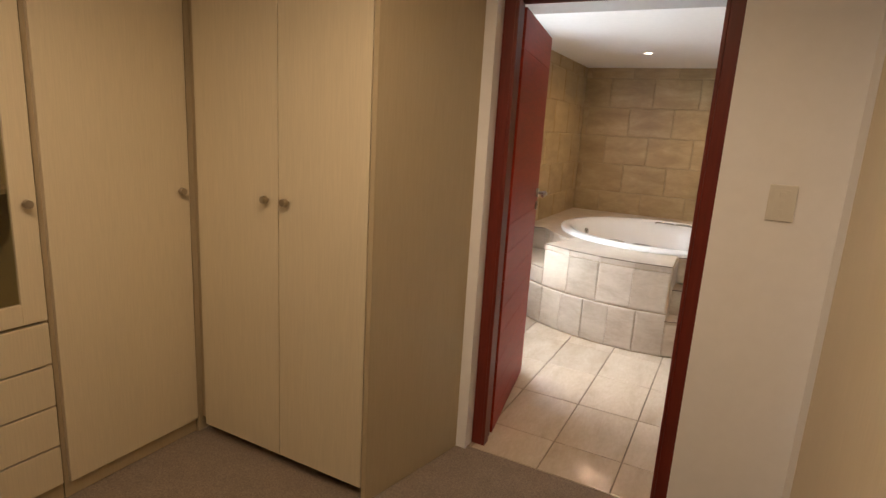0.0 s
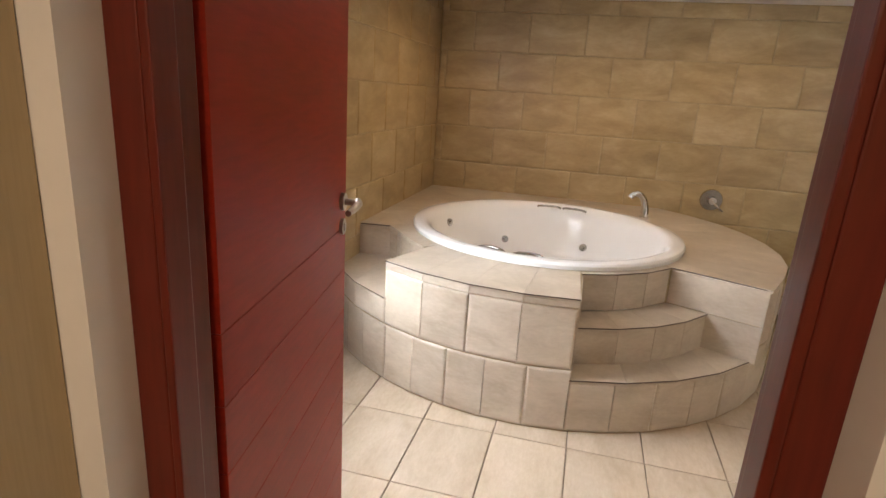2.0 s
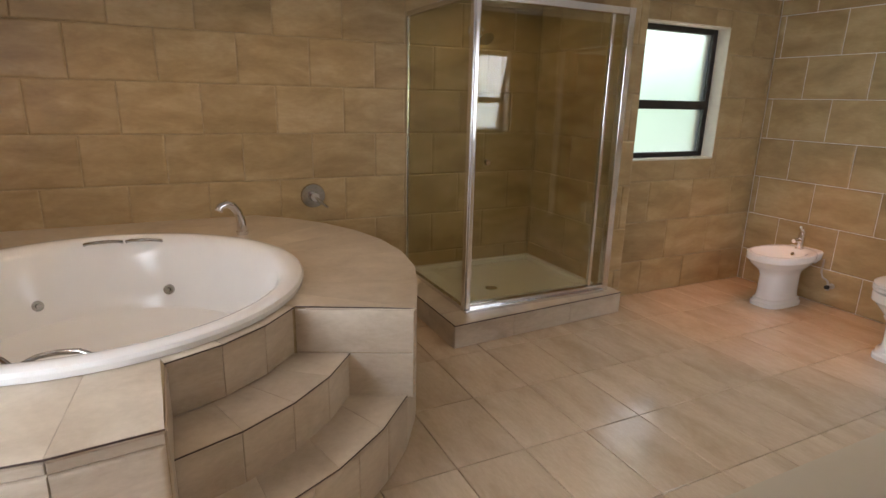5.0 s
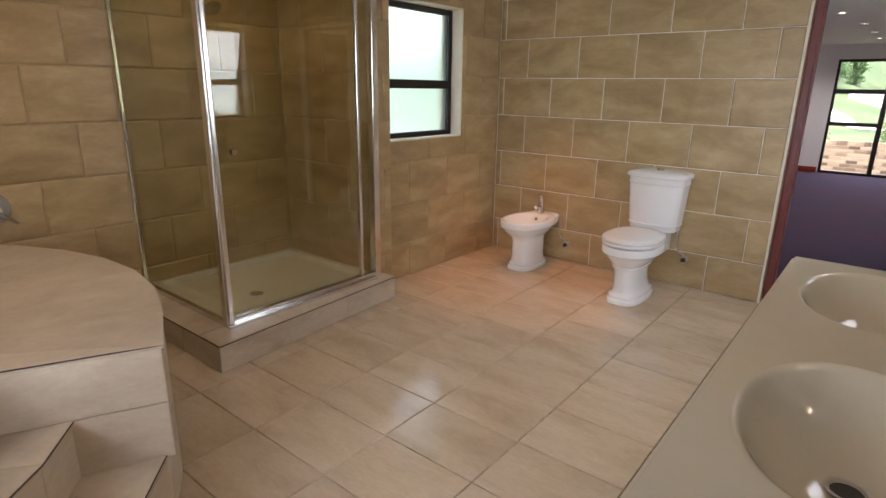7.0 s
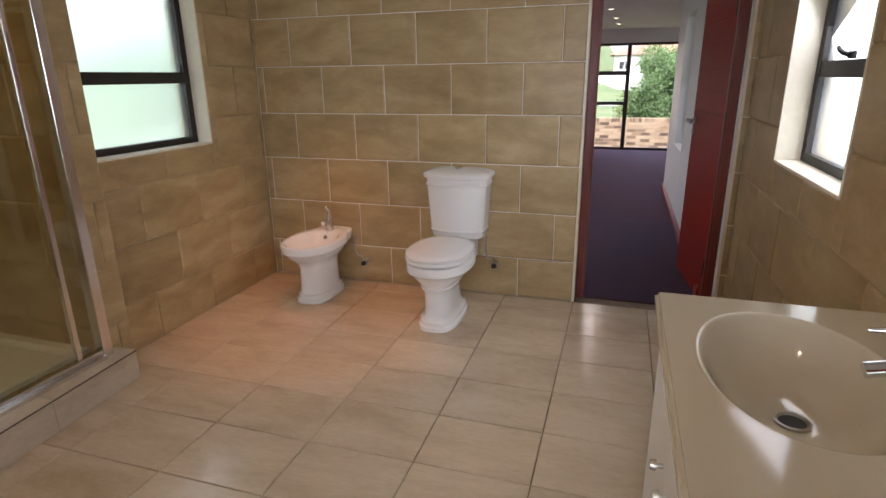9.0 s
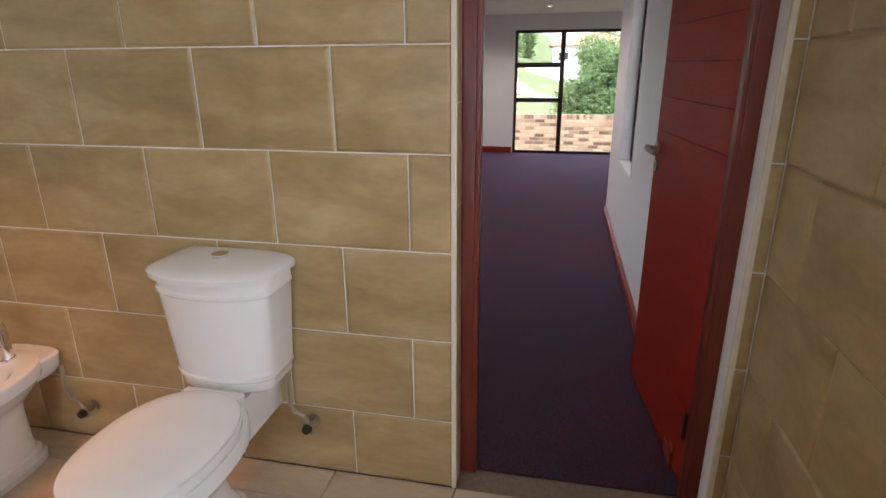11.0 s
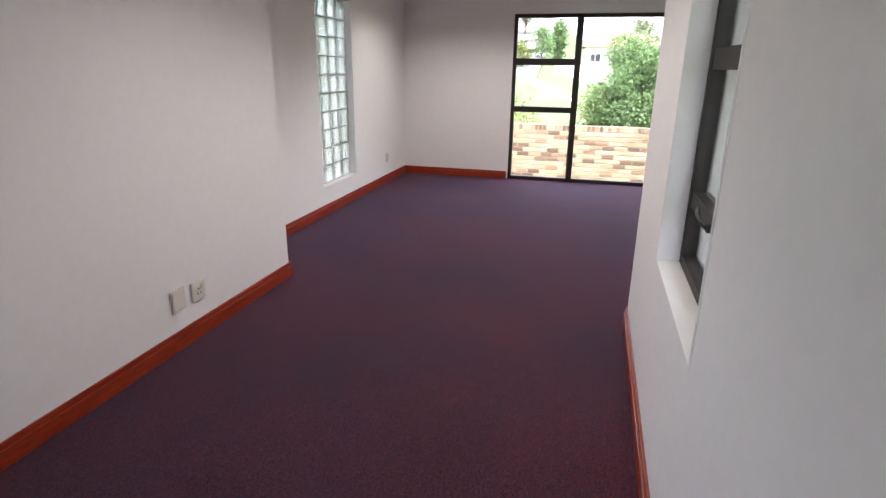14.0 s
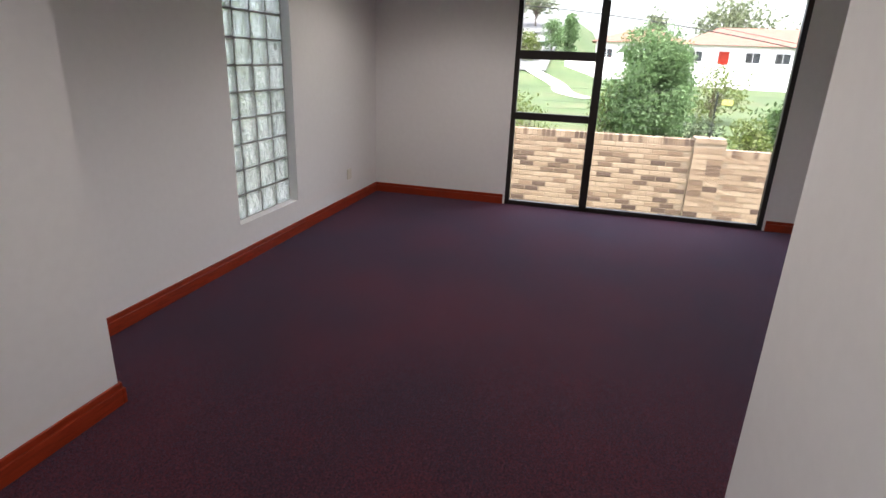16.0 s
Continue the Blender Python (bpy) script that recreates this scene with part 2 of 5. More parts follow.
def tube(bm, a, c, r, n=14, r2=None):
    a, c = Vector(a), Vector(c)
    m = Matrix.Translation((a + c) / 2) @ (c - a).to_track_quat("Z", "Y").to_matrix().to_4x4()
    bmesh.ops.create_cone(bm, cap_ends=True, segments=n, radius1=r, radius2=r if r2 is None else r2, depth=(c - a).length, matrix=m)
    return bm


def pipe(bm, pts, r, n=10):
    """A round bar swept along points, with closed ends."""
    pts = [Vector(p) for p in pts]
    rings = []
    for i, p in enumerate(pts):
        d = (pts[min(i + 1, len(pts) - 1)] - pts[max(i - 1, 0)]).normalized()
        u = d.cross(Vector((0.31, 0.2, 0.93))).normalized()
        w = d.cross(u)
        rr = r[i] if isinstance(r, (list, tuple)) else r
        rings.append([bm.verts.new(p + rr * (math.cos(a) * u + math.sin(a) * w)) for a in [2 * math.pi * k / n for k in range(n)]])
    for a, c in zip(rings, rings[1:]):
        for k in range(n):
            bm.faces.new((a[k], a[(k + 1) % n], c[(k + 1) % n], c[k]))
    bm.faces.new(rings[0][::-1])
    bm.faces.new(rings[-1])
    return bm


def loft(bm, sections, n=40, cap_bottom=True, cap_top=True):
    """Rings of superellipses: (z, cx, cy, rx, ry, power)."""
    rings = []
    for z, cx, cy, rx, ry, p in sections:
        ring = []
        for k in range(n):
            a = 2 * math.pi * k / n
            c, s = math.cos(a), math.sin(a)
            ring.append(bm.verts.new((cx + rx * math.copysign(abs(c) ** (2 / p), c), cy + ry * math.copysign(abs(s) ** (2 / p), s), z)))
        rings.append(ring)
    for a, c in zip(rings, rings[1:]):
        for k in range(n):
            bm.faces.new((a[k], a[(k + 1) % n], c[(k + 1) % n], c[k]))
    if cap_bottom:
        bm.faces.new(rings[0][::-1])
    if cap_top:
        bm.faces.new(rings[-1])
    return bm


def prism(bm, outline, z0, z1):
    lo = [bm.verts.new((x, y, z0)) for x, y in outline]
    hi = [bm.verts.new((x, y, z1)) for x, y in outline]
    n = len(outline)
    for k in range(n):
        bm.faces.new((lo[k], lo[(k + 1) % n], hi[(k + 1) % n], hi[k]))
    bm.faces.new(lo[::-1])
    bm.faces.new(hi)
    return bm


def structure(ob, label, category):
    return tagged(ob, label, category, "", "structure")


def cut(rect, holes):
    """The rectangles left of rect once the holes are taken out."""
    left = [rect]
    for h0, h1, k0, k1 in holes:
        nxt = []
        for u0, u1, v0, v1 in left:
            a0, a1, c0, c1 = max(u0, h0), min(u1, h1), max(v0, k0), min(v1, k1)
            if a0 >= a1 or c0 >= c1:
                nxt.append((u0, u1, v0, v1))
                continue
            nxt += [r for r in ((u0, a0, v0, v1), (a1, u1, v0, v1), (a0, a1, v0, c0), (a0, a1, c1, v1)) if r[1] - r[0] > 1e-4 and r[3] - r[2] > 1e-4]
        left = nxt
    return left


def wall(name, axis, p0, p1, u0, u1, z0, z1, holes, material, label):
    """A wall across axis between p0 and p1, along the other axis from u0 to u1, with holes through it."""
    bm = bmesh.new()
    for a, c, d, e in cut((u0, u1, z0, z1), holes):
        box(bm, *((p0, p1, a, c, d, e) if axis == "x" else (a, c, p0, p1, d, e)))
    return structure(finish(bm, name, material), label, "wall")


tile_meshes = {}


def tile_mesh(w, h, d, edge, material, ends=(1.0, 1.0)):
    """A tile in the plane of x and z with cushioned edges, its front towards -y."""
    key = (round(w, 3), round(h, 3), round(d, 4), material.name, ends)
    if key not in tile_meshes:
        bm = bmesh.new()
        e = min(edge, w * 0.3, h * 0.3)
        rings = []
        dip = min(e * 0.45, d * 0.8)
        for inset, y in ((0, 0), (0, -d + dip), (e * 0.3, -d + dip * 0.34), (e * 0.65, -d + dip * 0.08), (e, -d)):
            rings.append([bm.verts.new((sx * (w / 2 - inset * (ends[0] if sx < 0 else ends[1])), y, sz * (h / 2 - inset))) for sx, sz in ((-1, -1), (1, -1), (1, 1), (-1, 1))])
        for a, c in zip(rings, rings[1:]):
            for k in range(4):
                bm.faces.new((a[k], a[(k + 1) % 4], c[(k + 1) % 4], c[k]))
        bm.faces.new(rings[-1])
        bmesh.ops.recalc_face_normals(bm, faces=bm.faces)
        me = bpy.data.meshes.new("tile")
        bm.to_mesh(me)
        bm.free()
        me.materials.append(material)
        tile_meshes[key] = me
    return tile_meshes[key]


TW, TH, Z0 = 0.46, 0.312, 0.272


def tile_wall(parent, axis, plane, facing, u0, u1, z0, z1, phase, holes, material):
    """Running-bond tiles as parts of a wall; facing is the sign of the side on which they lie."""
    rows = [z0] + [z for z in (Z0 + TH * k for k in range(-1, 9)) if z0 + 0.03 < z < z1 - 0.03] + [z1]
    for v0, v1 in zip(rows, rows[1:]):
        k = round((v0 - Z0) / TH) if v0 > z0 else -1
        start = phase + (TW / 2 if k % 2 else 0.0)
        u = start - TW * math.ceil((start - u0) / TW)
        while u < u1:
            a, c = max(u, u0), min(u + TW, u1)
            for p0, p1, q0, q1 in cut((a, c, v0, v1), holes):
                w, h = p1 - p0 - 0.0045, q1 - q0 - 0.0045
                if w > 0.012 and h > 0.012:
                    ob = new("tile", tile_mesh(w, h, 0.007, 0.013, material))
                    uc, vc = (p0 + p1) / 2, (q0 + q1) / 2
                    turn = (90 if facing > 0 else -90) if axis == "x" else (180 if facing > 0 else 0)
                    ob.matrix_world = pose(*((plane, uc, vc) if axis == "x" else (uc, plane, vc)), 0, 0, turn)
                    ob.parent = parent
            u += TW


# ---- structure ----
H_BATH, H_HIGH, H_ROOM, H_CLOSET = 2.255, 2.45, 2.27, 2.40
XL, XR = -1.08, 4.8
YB, YW, YV, YD = 6.65, 5.80, 2.64, 2.47
T = 0.004

floor_bath = structure(finish(boxes((-1.3, 4.92, 2.30, 6.9, -0.15, -0.010)), "floor_bath", M["floor_grout"]), "beige stone-look floor tiles with dark joints in the bathroom", "floor")
floor_closet = structure(finish(boxes((-3.2, 2.6, -2.2, 2.335, -0.15, -0.004)), "floor_closet", plain("taupe loop carpet", (0.28, 0.22, 0.17), 0.95, 160, 0.25, 0.5)), "taupe carpet of the dressing room", "floor")
floor_room = structure(finish(boxes((4.92, 8.90, 2.56, 5.15, -0.15, 0.0), (8.90, 13.2, 0.82, 5.65, -0.15, 0.0)), "floor_room", M["carpet"]), "dark plum carpet flecked with red and blue", "floor")

DOOR1 = (-0.352, 0.550, 0.0, 2.06)
wall_door = wall("wall_closet_north", "y", 2.30, YD - T, -1.3, 2.6, 0, H_HIGH, [(*DOOR1[:2], -1, DOOR1[3])], M["white_wall"], "white plaster wall with the dressing room door")
W_TOILET, W_VANITY, W_LEFT = (3.31, 4.25, 1.055, 2.02), (3.275, 4.13, 1.06, 2.02), (3.10, 4.235, 0.62, 2.02)
wall_vanity = wall("wall_vanity", "y", 2.34, YV - T, 1.1, 4.8 + T, 0, H_HIGH, [W_VANITY], M["grout"], "beige tiled wall behind the vanity with a window")
wall_jog = wall("wall_jog", "x", 1.10, 1.3, YD - T, YV - T, 0, H_HIGH, [], M["grout"], "short return of the tiled bathroom wall")
wall_left = wall("wall_left", "x", XL - 0.22, XL - T, YD - T, YB + 0.2, 0, H_HIGH, [W_LEFT], M["grout"], "beige tiled wall with a window beside the bath")
wall_back = wall("wall_back", "y", YB + T, YB + 0.2, XL - T, 3.35, 0, H_HIGH, [], M["grout"], "beige tiled wall behind the bath and shower")
wall_shower = wall("wall_shower", "x", 3.14 + T, 3.30, 5.68, YB + T, 0, H_HIGH, [], M["grout"], "tiled side wall of the shower")
wall_window = wall("wall_window", "y", YW + T, YW + 0.22, 3.30, 5.06, 0, H_HIGH, [W_TOILET], M["grout"], "beige tiled wall with a frosted window")
DOOR2 = (2.69, 3.53, 0.0, 2.06)
wall_toilet = wall("wall_toilet", "x", XR + T, 5.06, 2.34, YW + T, 0, H_HIGH, [(DOOR2[0], DOOR2[1], -1, DOOR2[3])], M["white_wall"], "tiled wall behind the toilet and bidet with a doorway")

bm = boxes((-1.3, 5.03, 3.75, 6.9, H_BATH, H_BATH + 0.35), (-1.3, 5.03, 2.30, 3.752, H_HIGH, H_HIGH + 0.15))
structure(finish(bm, "ceiling_bath", M["ceiling"]), "white bathroom ceiling with a dropped part over the bath", "ceiling")
structure(finish(boxes((-3.2, 2.6, -2.2, 2.30, H_CLOSET, H_CLOSET + 0.1)), "ceiling_closet", M["ceiling"]), "white dressing room ceiling", "ceiling")
structure(finish(boxes((5.03, 13.4, 0.8, 5.75, H_ROOM, H_ROOM + 0.15)), "ceiling_room", M["ceiling"]), "white ceiling of the carpeted room", "ceiling")

W_L3, W_R4 = (5.80, 7.04, 0.655, 2.02), (7.18, 8.03, 0.70, 2.02)
G_BLOCK = (10.70, 11.48, 0.27, 2.01)
SLIDE = (1.64, 4.07, 0.0, 2.02)
wall("wall_room_left", "y", 4.99, 5.21, 5.06, 9.10, 0, H_ROOM, [W_L3], M["white_wall"], "white plaster wall with a window and sockets")
wall("wall_room_nib_left", "x", 8.98, 9.10, 5.21, 5.50, 0, H_ROOM, [], M["white_wall"], "return where the room widens")
wall("wall_room_far_left", "y", 5.50, 5.74, 8.98, 13.36, 0, H_ROOM, [G_BLOCK], M["white_wall"], "white plaster wall with a tall glass-block panel")
wall("wall_room_end", "x", 13.14, 13.36, 0.8, 5.50, 0, H_ROOM, [SLIDE], M["white_wall"], "white end wall with a tall glazed opening")
wall("wall_room_right", "y", 2.50, 2.74, 5.06, 8.96, 0, H_ROOM, [W_R4], M["white_wall"], "white plaster wall with a narrow window")
wall("wall_room_nib_right", "x", 8.84, 8.96, 0.95, 2.50, 0, H_ROOM, [], M["white_wall"], "return where the room widens")
wall("wall_room_far_right", "y", 0.75, 0.95, 8.84, 13.36, 0, H_ROOM, [], M["white_wall"], "white plaster side wall")
# the dressing room closes behind the camera
wall("wall_closet_south", "y", -2.2, -2.0, -3.2, 2.6, 0, H_CLOSET, [], M["white_wall"], "plain wall behind the dressing room")
wall("wall_closet_west", "x", -3.2, -3.0, -2.0, 2.30, 0, H_CLOSET, [], M["white_wall"], "plain wall behind the wardrobes")
wall("wall_closet_east", "x", 2.4, 2.6, -2.0, 2.30, 0, H_CLOSET, [], M["white_wall"], "plain wall of the dressing room")
wall("wall_closet_return", "x", 0.93, 1.03, 2.15, 2.30, 0, H_CLOSET, [], M["white_wall"], "short white return beside the wardrobe")


# Unseen slab, added outside so that direct sun misses the bath window.
structure(finish(boxes((-2.3, -1.302, 2.30, 6.9, H_HIGH, H_HIGH + 0.12)), "roof_eave", M["ceiling"]), "unseen slab added to keep the sun off the bath window", "eave")


# ---- windows ----
def sash_window(name, axis, plane, u0, u1, z0, z1, bars, mullions, panes, out, label, handle=None, pane_label=""):
    """Frame, panes and bars in an opening; plane is the middle of the frame, out the sign of the outdoors."""
    w = structure(thing(name, (plane, u0, z0) if axis == "x" else (u0, plane, z0), label, "window"), label, "window")

    def bx(a, c, d, e, p0, p1):
        return (p0, p1, a, c, d, e) if axis == "x" else (a, c, p0, p1, d, e)
    f, dp = 0.045, 0.028
    bm = boxes(bx(u0, u0 + f, z0, z1, plane - dp, plane + dp), bx(u1 - f, u1, z0, z1, plane - dp, plane + dp), bx(u0 + f, u1 - f, z0, z0 + f, plane - dp, plane + dp), bx(u0 + f, u1 - f, z1 - f, z1, plane - dp, plane + dp))
    part("window_frame", bm, M["bronze"], w, bevel=0.004)
    for a, c, d, e in bars:
        part("glazing_bar", boxes(bx(a, c, d, e, plane - dp - 0.006, plane + dp - 0.004)), M["bronze"], w, bevel=0.004)
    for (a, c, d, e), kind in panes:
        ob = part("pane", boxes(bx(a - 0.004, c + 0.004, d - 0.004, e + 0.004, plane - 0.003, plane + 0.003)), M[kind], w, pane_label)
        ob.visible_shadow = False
    if handle:
        hu, hz, s = handle
        q = plane - out * (dp + 0.008)
        bm = boxes(bx(hu - 0.022, hu + 0.022, hz - 0.012, hz + 0.014, min(q, q - out * 0.014), max(q, q - out * 0.014)))
        p = [(hu, hz, 0.012), (hu + 0.03 * s, hz + 0.008, 0.026), (hu + 0.07 * s, hz + 0.02, 0.028), (hu + 0.10 * s, hz + 0.032, 0.024)]
        pipe(bm, [((q - out * d, u, z) if axis == "x" else (u, q - out * d, z)) for u, z, d in p], [0.009, 0.009, 0.008, 0.006], 8)
        part("handle", bm, M["black"], w, "black window handle", smooth=True)
    return w


def reveal(name, axis, p0, p1, u0, u1, z0, z1, material, label):
    """A thin lining of a window opening, with its sill."""
    bm = bmesh.new()
    for a, c, d, e in ((u0 - 0.004, u0 + 0.006, z0, z1), (u1 - 0.006, u1 + 0.004, z0, z1), (u0 + 0.006, u1 - 0.006, z0 - 0.004, z0 + 0.008), (u0 + 0.006, u1 - 0.006, z1 - 0.006, z1 + 0.004)):
        box(bm, *((p0, p1, a, c, d, e) if axis == "x" else (a, c, p0, p1, d, e)))
    return structure(finish(bm, name, material, bevel=0.002), label, "window reveal")


def two_pane(name, axis, plane, r, mid, kind, out, label, handle=None):
    u0, u1, z0, z1 = r
    f = 0.045
    return sash_window(name, axis, plane, u0, u1, z0, z1, [(u0 + f, u1 - f, mid - 0.032, mid + 0.032)], [], [((u0 + f, u1 - f, z0 + f, mid - 0.032), kind), ((u0 + f, u1 - f, mid + 0.032, z1 - f), kind)], out, label, handle)


two_pane("window_toilet", "y", YW + 0.13, W_TOILET, 1.455, "frosted", 1, "dark bronze window with frosted panes above the bidet")
reveal("window_reveal_toilet", "y", YW - 0.004, YW + 0.10, *W_TOILET, M["cream_reveal"], "cream lining and sill of the window")
two_pane("window_vanity", "y", YV - 0.13, W_VANITY, 1.455, "frosted", -1, "dark bronze window with frosted panes beside the vanity", (3.69, 1.50, 1))
reveal("window_reveal_vanity", "y", YV - 0.10, YV + 0.004, *W_VANITY, M["cream_reveal"], "cream lining and sill of the window")
two_pane("window_left", "x", XL - 0.13, W_LEFT, 1.15, "frosted", -1, "dark bronze window with frosted panes beside the bath")
reveal("window_reveal_left", "x", XL - 0.10, XL + 0.004, *W_LEFT, M["white_wall"], "white lining and sill of the window")


def three_pane(name, plane, r, z_a, z_b, out, label, hs, ha=0.045, hb=0.05):
    u0, u1, z0, z1 = r
    f = 0.045
    bars = [(u0 + f, u1 - f, z_a - ha, z_a + ha), (u0 + f, u1 - f, z_b - hb, z_b + hb)]
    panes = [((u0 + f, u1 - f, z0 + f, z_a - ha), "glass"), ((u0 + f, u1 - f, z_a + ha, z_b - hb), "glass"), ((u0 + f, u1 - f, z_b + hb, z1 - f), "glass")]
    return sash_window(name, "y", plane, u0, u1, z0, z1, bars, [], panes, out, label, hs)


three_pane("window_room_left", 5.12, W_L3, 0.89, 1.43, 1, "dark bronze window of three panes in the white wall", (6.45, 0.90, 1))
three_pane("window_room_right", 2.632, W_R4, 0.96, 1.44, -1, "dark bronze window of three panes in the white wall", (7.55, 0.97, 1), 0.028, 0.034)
reveal("window_reveal_room_left", "y", 4.986, 5.09, *W_L3, M["white_wall"], "white plaster lining and sill")
reveal("window_reveal_room_right", "y", 2.66, 2.744, *W_R4, M["white_wall"], "white plaster lining and sill")

yM, f = 3.283, 0.03
bars = [(yM - 0.038, yM + 0.038, 0.03, 1.975), (yM + 0.038, 4.03, 0.865, 0.935), (yM + 0.038, 4.03, 1.43, 1.51)]
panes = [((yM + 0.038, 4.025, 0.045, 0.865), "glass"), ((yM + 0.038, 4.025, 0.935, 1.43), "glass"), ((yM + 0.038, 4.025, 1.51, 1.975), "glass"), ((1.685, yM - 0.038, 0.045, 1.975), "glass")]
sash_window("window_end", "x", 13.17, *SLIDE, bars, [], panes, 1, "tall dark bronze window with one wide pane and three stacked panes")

# glass blocks
panel = structure(thing("glass_block_panel", (10.70, 5.60, 0.27), "tall panel of wavy clear glass blocks set in grey mortar", "window"), "tall panel of wavy clear glass blocks set in grey mortar", "window")
gw, gh = 0.78 / 4, 1.74 / 10
bm = bmesh.new()
for k in range(5):
    x = 10.70 + gw * k
    box(bm, max(10.70, x - 0.006), min(11.48, x + 0.006), 5.575, 5.645, 0.27, 2.01)
for k in range(11):
    z = 0.27 + gh * k
    for q in range(4):
        box(bm, 10.70 + gw * q + 0.006, 10.70 + gw * (q + 1) - 0.006, 5.575, 5.645, max(0.27, z - 0.006), min(2.01, z + 0.006))
part("mortar", bm, plain("grey mortar", (0.30, 0.31, 0.30), 0.8, 60, 0.1, 0.2), panel)
bm = boxes((-gw / 2 + 0.007, gw / 2 - 0.007, -0.04, 0.04, -gh / 2 + 0.007, gh / 2 - 0.007))
bmesh.ops.bevel(bm, geom=list(bm.edges), offset=0.012, segments=2, affect="EDGES")
bmesh.ops.recalc_face_normals(bm, faces=bm.faces)
block_me = bpy.data.meshes.new("glass_block")
bm.to_mesh(block_me)
bm.free()
block_me.materials.append(M["glass_block"])
for k in range(10):
    for q in range(4):
        ob = new("glass_block", block_me)
        ob.location = (10.70 + gw * (q + 0.5), 5.61, 0.27 + gh * (k + 0.5))
        ob.parent = panel
        ob.matrix_parent_inverse = Matrix.Translation(-panel.location)
        ob.visible_shadow = False


# ---- doors ----
def lever(parent, m, side):
    """A lever handle on a round rose with a keyhole rose under it; m places it on the leaf, side is the face."""
    bm = bmesh.new()
    tube(bm, (0, 0, 0), (0, 0.012 * side, 0), 0.026, 24)
    tube(bm, (0, 0.010 * side, 0), (0, 0.05 * side, 0), 0.010, 14)
    tube(bm, (0, 0, -0.075), (0, 0.010 * side, -0.075), 0.024, 24)
    box(bm, -0.004, 0.004, min(0.009 * side, 0.013 * side), max(0.009 * side, 0.013 * side), -0.088, -0.064)
    pipe(bm, [(0.002, 0.048 * side, 0.004), (-0.012, 0.054 * side, 0), (-0.04, 0.056 * side, -0.002), (-0.085, 0.056 * side, -0.004), (-0.125, 0.052 * side, -0.006)], [0.011, 0.012, 0.011, 0.010, 0.009], 12)
    bmesh.ops.transform(bm, matrix=m, verts=bm.verts)
    return part("door_handle", bm, M["satin"], parent, "satin nickel lever handle", smooth=True)


def plank_door(name, hinge, angle, width, height, grooves, label, lever_z=1.16):
    """A leaf in its own frame: x from the hinge, y across its thickness; turned about the hinge."""
    d = structure(thing(name, hinge, label, "door"), label, "door")
    m = pose(*hinge, 0, 0, angle)
    th = 0.04
    bm = boxes((0.004, width - 0.002, -th + 0.005, -0.005, 0.008, height))
    bmesh.ops.transform(bm, matrix=m, verts=bm.verts)
    part("leaf_core", bm, M["groove"], d)
    zs = [0.008] + grooves + [height]
    for a, c in zip(zs, zs[1:]):
        bm = boxes((0, width, -th, 0, a + 0.0008, c - 0.0008))
        bmesh.ops.bevel(bm, geom=list(bm.edges), offset=0.001, segments=1, affect="EDGES")
        bmesh.ops.transform(bm, matrix=m, verts=bm.verts)
        part("plank", bm, M["red_wood"], d)
    for s, y in ((1, 0.0), (-1, -th)):
        lever(d, m @ pose(width - 0.05, y, lever_z), s)
    for z in (0.25, 1.8):
        bm = tube(bmesh.new(), (0.0, 0.008, z - 0.05), (0.0, 0.008, z + 0.05), 0.008, 10)
        box(bm, 0.0, 0.03, 0.0, 0.002, z - 0.048, z + 0.048)
        bmesh.ops.transform(bm, matrix=m, verts=bm.verts)
        part("hinge", bm, M["bronze"], d)
    return d


GROOVES = [0.137 * k + 0.118 for k in range(8)] + [1.86]
plank_door("door_1", (-0.335, 2.486, 0), 99.8, 0.81, 2.03, GROOVES, "red-brown stained plank door standing open into the bathroom")
plank_door("door_2", (4.975, 2.735, 0), 6.5, 0.775, 2.03, [0.137 * k + 1.198 for k in range(6)], "red-brown stained plank door standing open into the carpeted room", 1.125)
bm = boxes((-0.352, -0.30, 2.37, 2.475, 0, 2.06), (0.50, 0.55, 2.37, 2.475, 0, 2.06), (-0.30, 0.50, 2.37, 2.475, 2.035, 2.06), (-0.30, -0.285, 2.37, 2.42, 0, 2.035), (0.485, 0.50, 2.37, 2.42, 0, 2.035))
structure(finish(bm, "door_frame_1", M["red_frame"], bevel=0.003), "dark red hardwood frame of the bathroom door", "door frame")
bm = boxes((4.89, 4.97, 2.69, 2.735, 0, 2.06), (4.89, 4.97, 3.485, 3.53, 0, 2.06), (4.89, 4.97, 2.735, 3.485, 2.035, 2.06), (4.89, 4.93, 2.735, 2.75, 0, 2.035), (4.89, 4.93, 3.47, 3.485, 0, 2.035))
structure(finish(bm, "door_frame_2", M["red_frame"], bevel=0.003), "dark red hardwood frame of the carpeted room's door", "door frame")
structure(finish(boxes((4.972, 5.06, 3.512, 3.5285, 0, 2.06)), "door_reveal_2", M["white_wall"], bevel=0.002), "white plaster return beside the door frame", "door reveal")
bm = boxes((4.935, 4.962, 3.4822, 3.4848, 1.075, 1.185))
structure(finish(bm, "strike_plate", plain("tarnished steel", (0.13, 0.085, 0.06), 0.4, 40, 0.3, 0.05, 0.8), bevel=0.001), "dark worn metal strike plate on the door frame", "strike plate")
structure(finish(boxes((4.795, 4.812, 3.528, 3.545, 0, 2.06), (4.795, 4.812, 2.675, 2.692, 0, 2.06)), "trim_door_2", M["cream_reveal"], bevel=0.003), "cream corner trim at the tiled doorway", "trim")
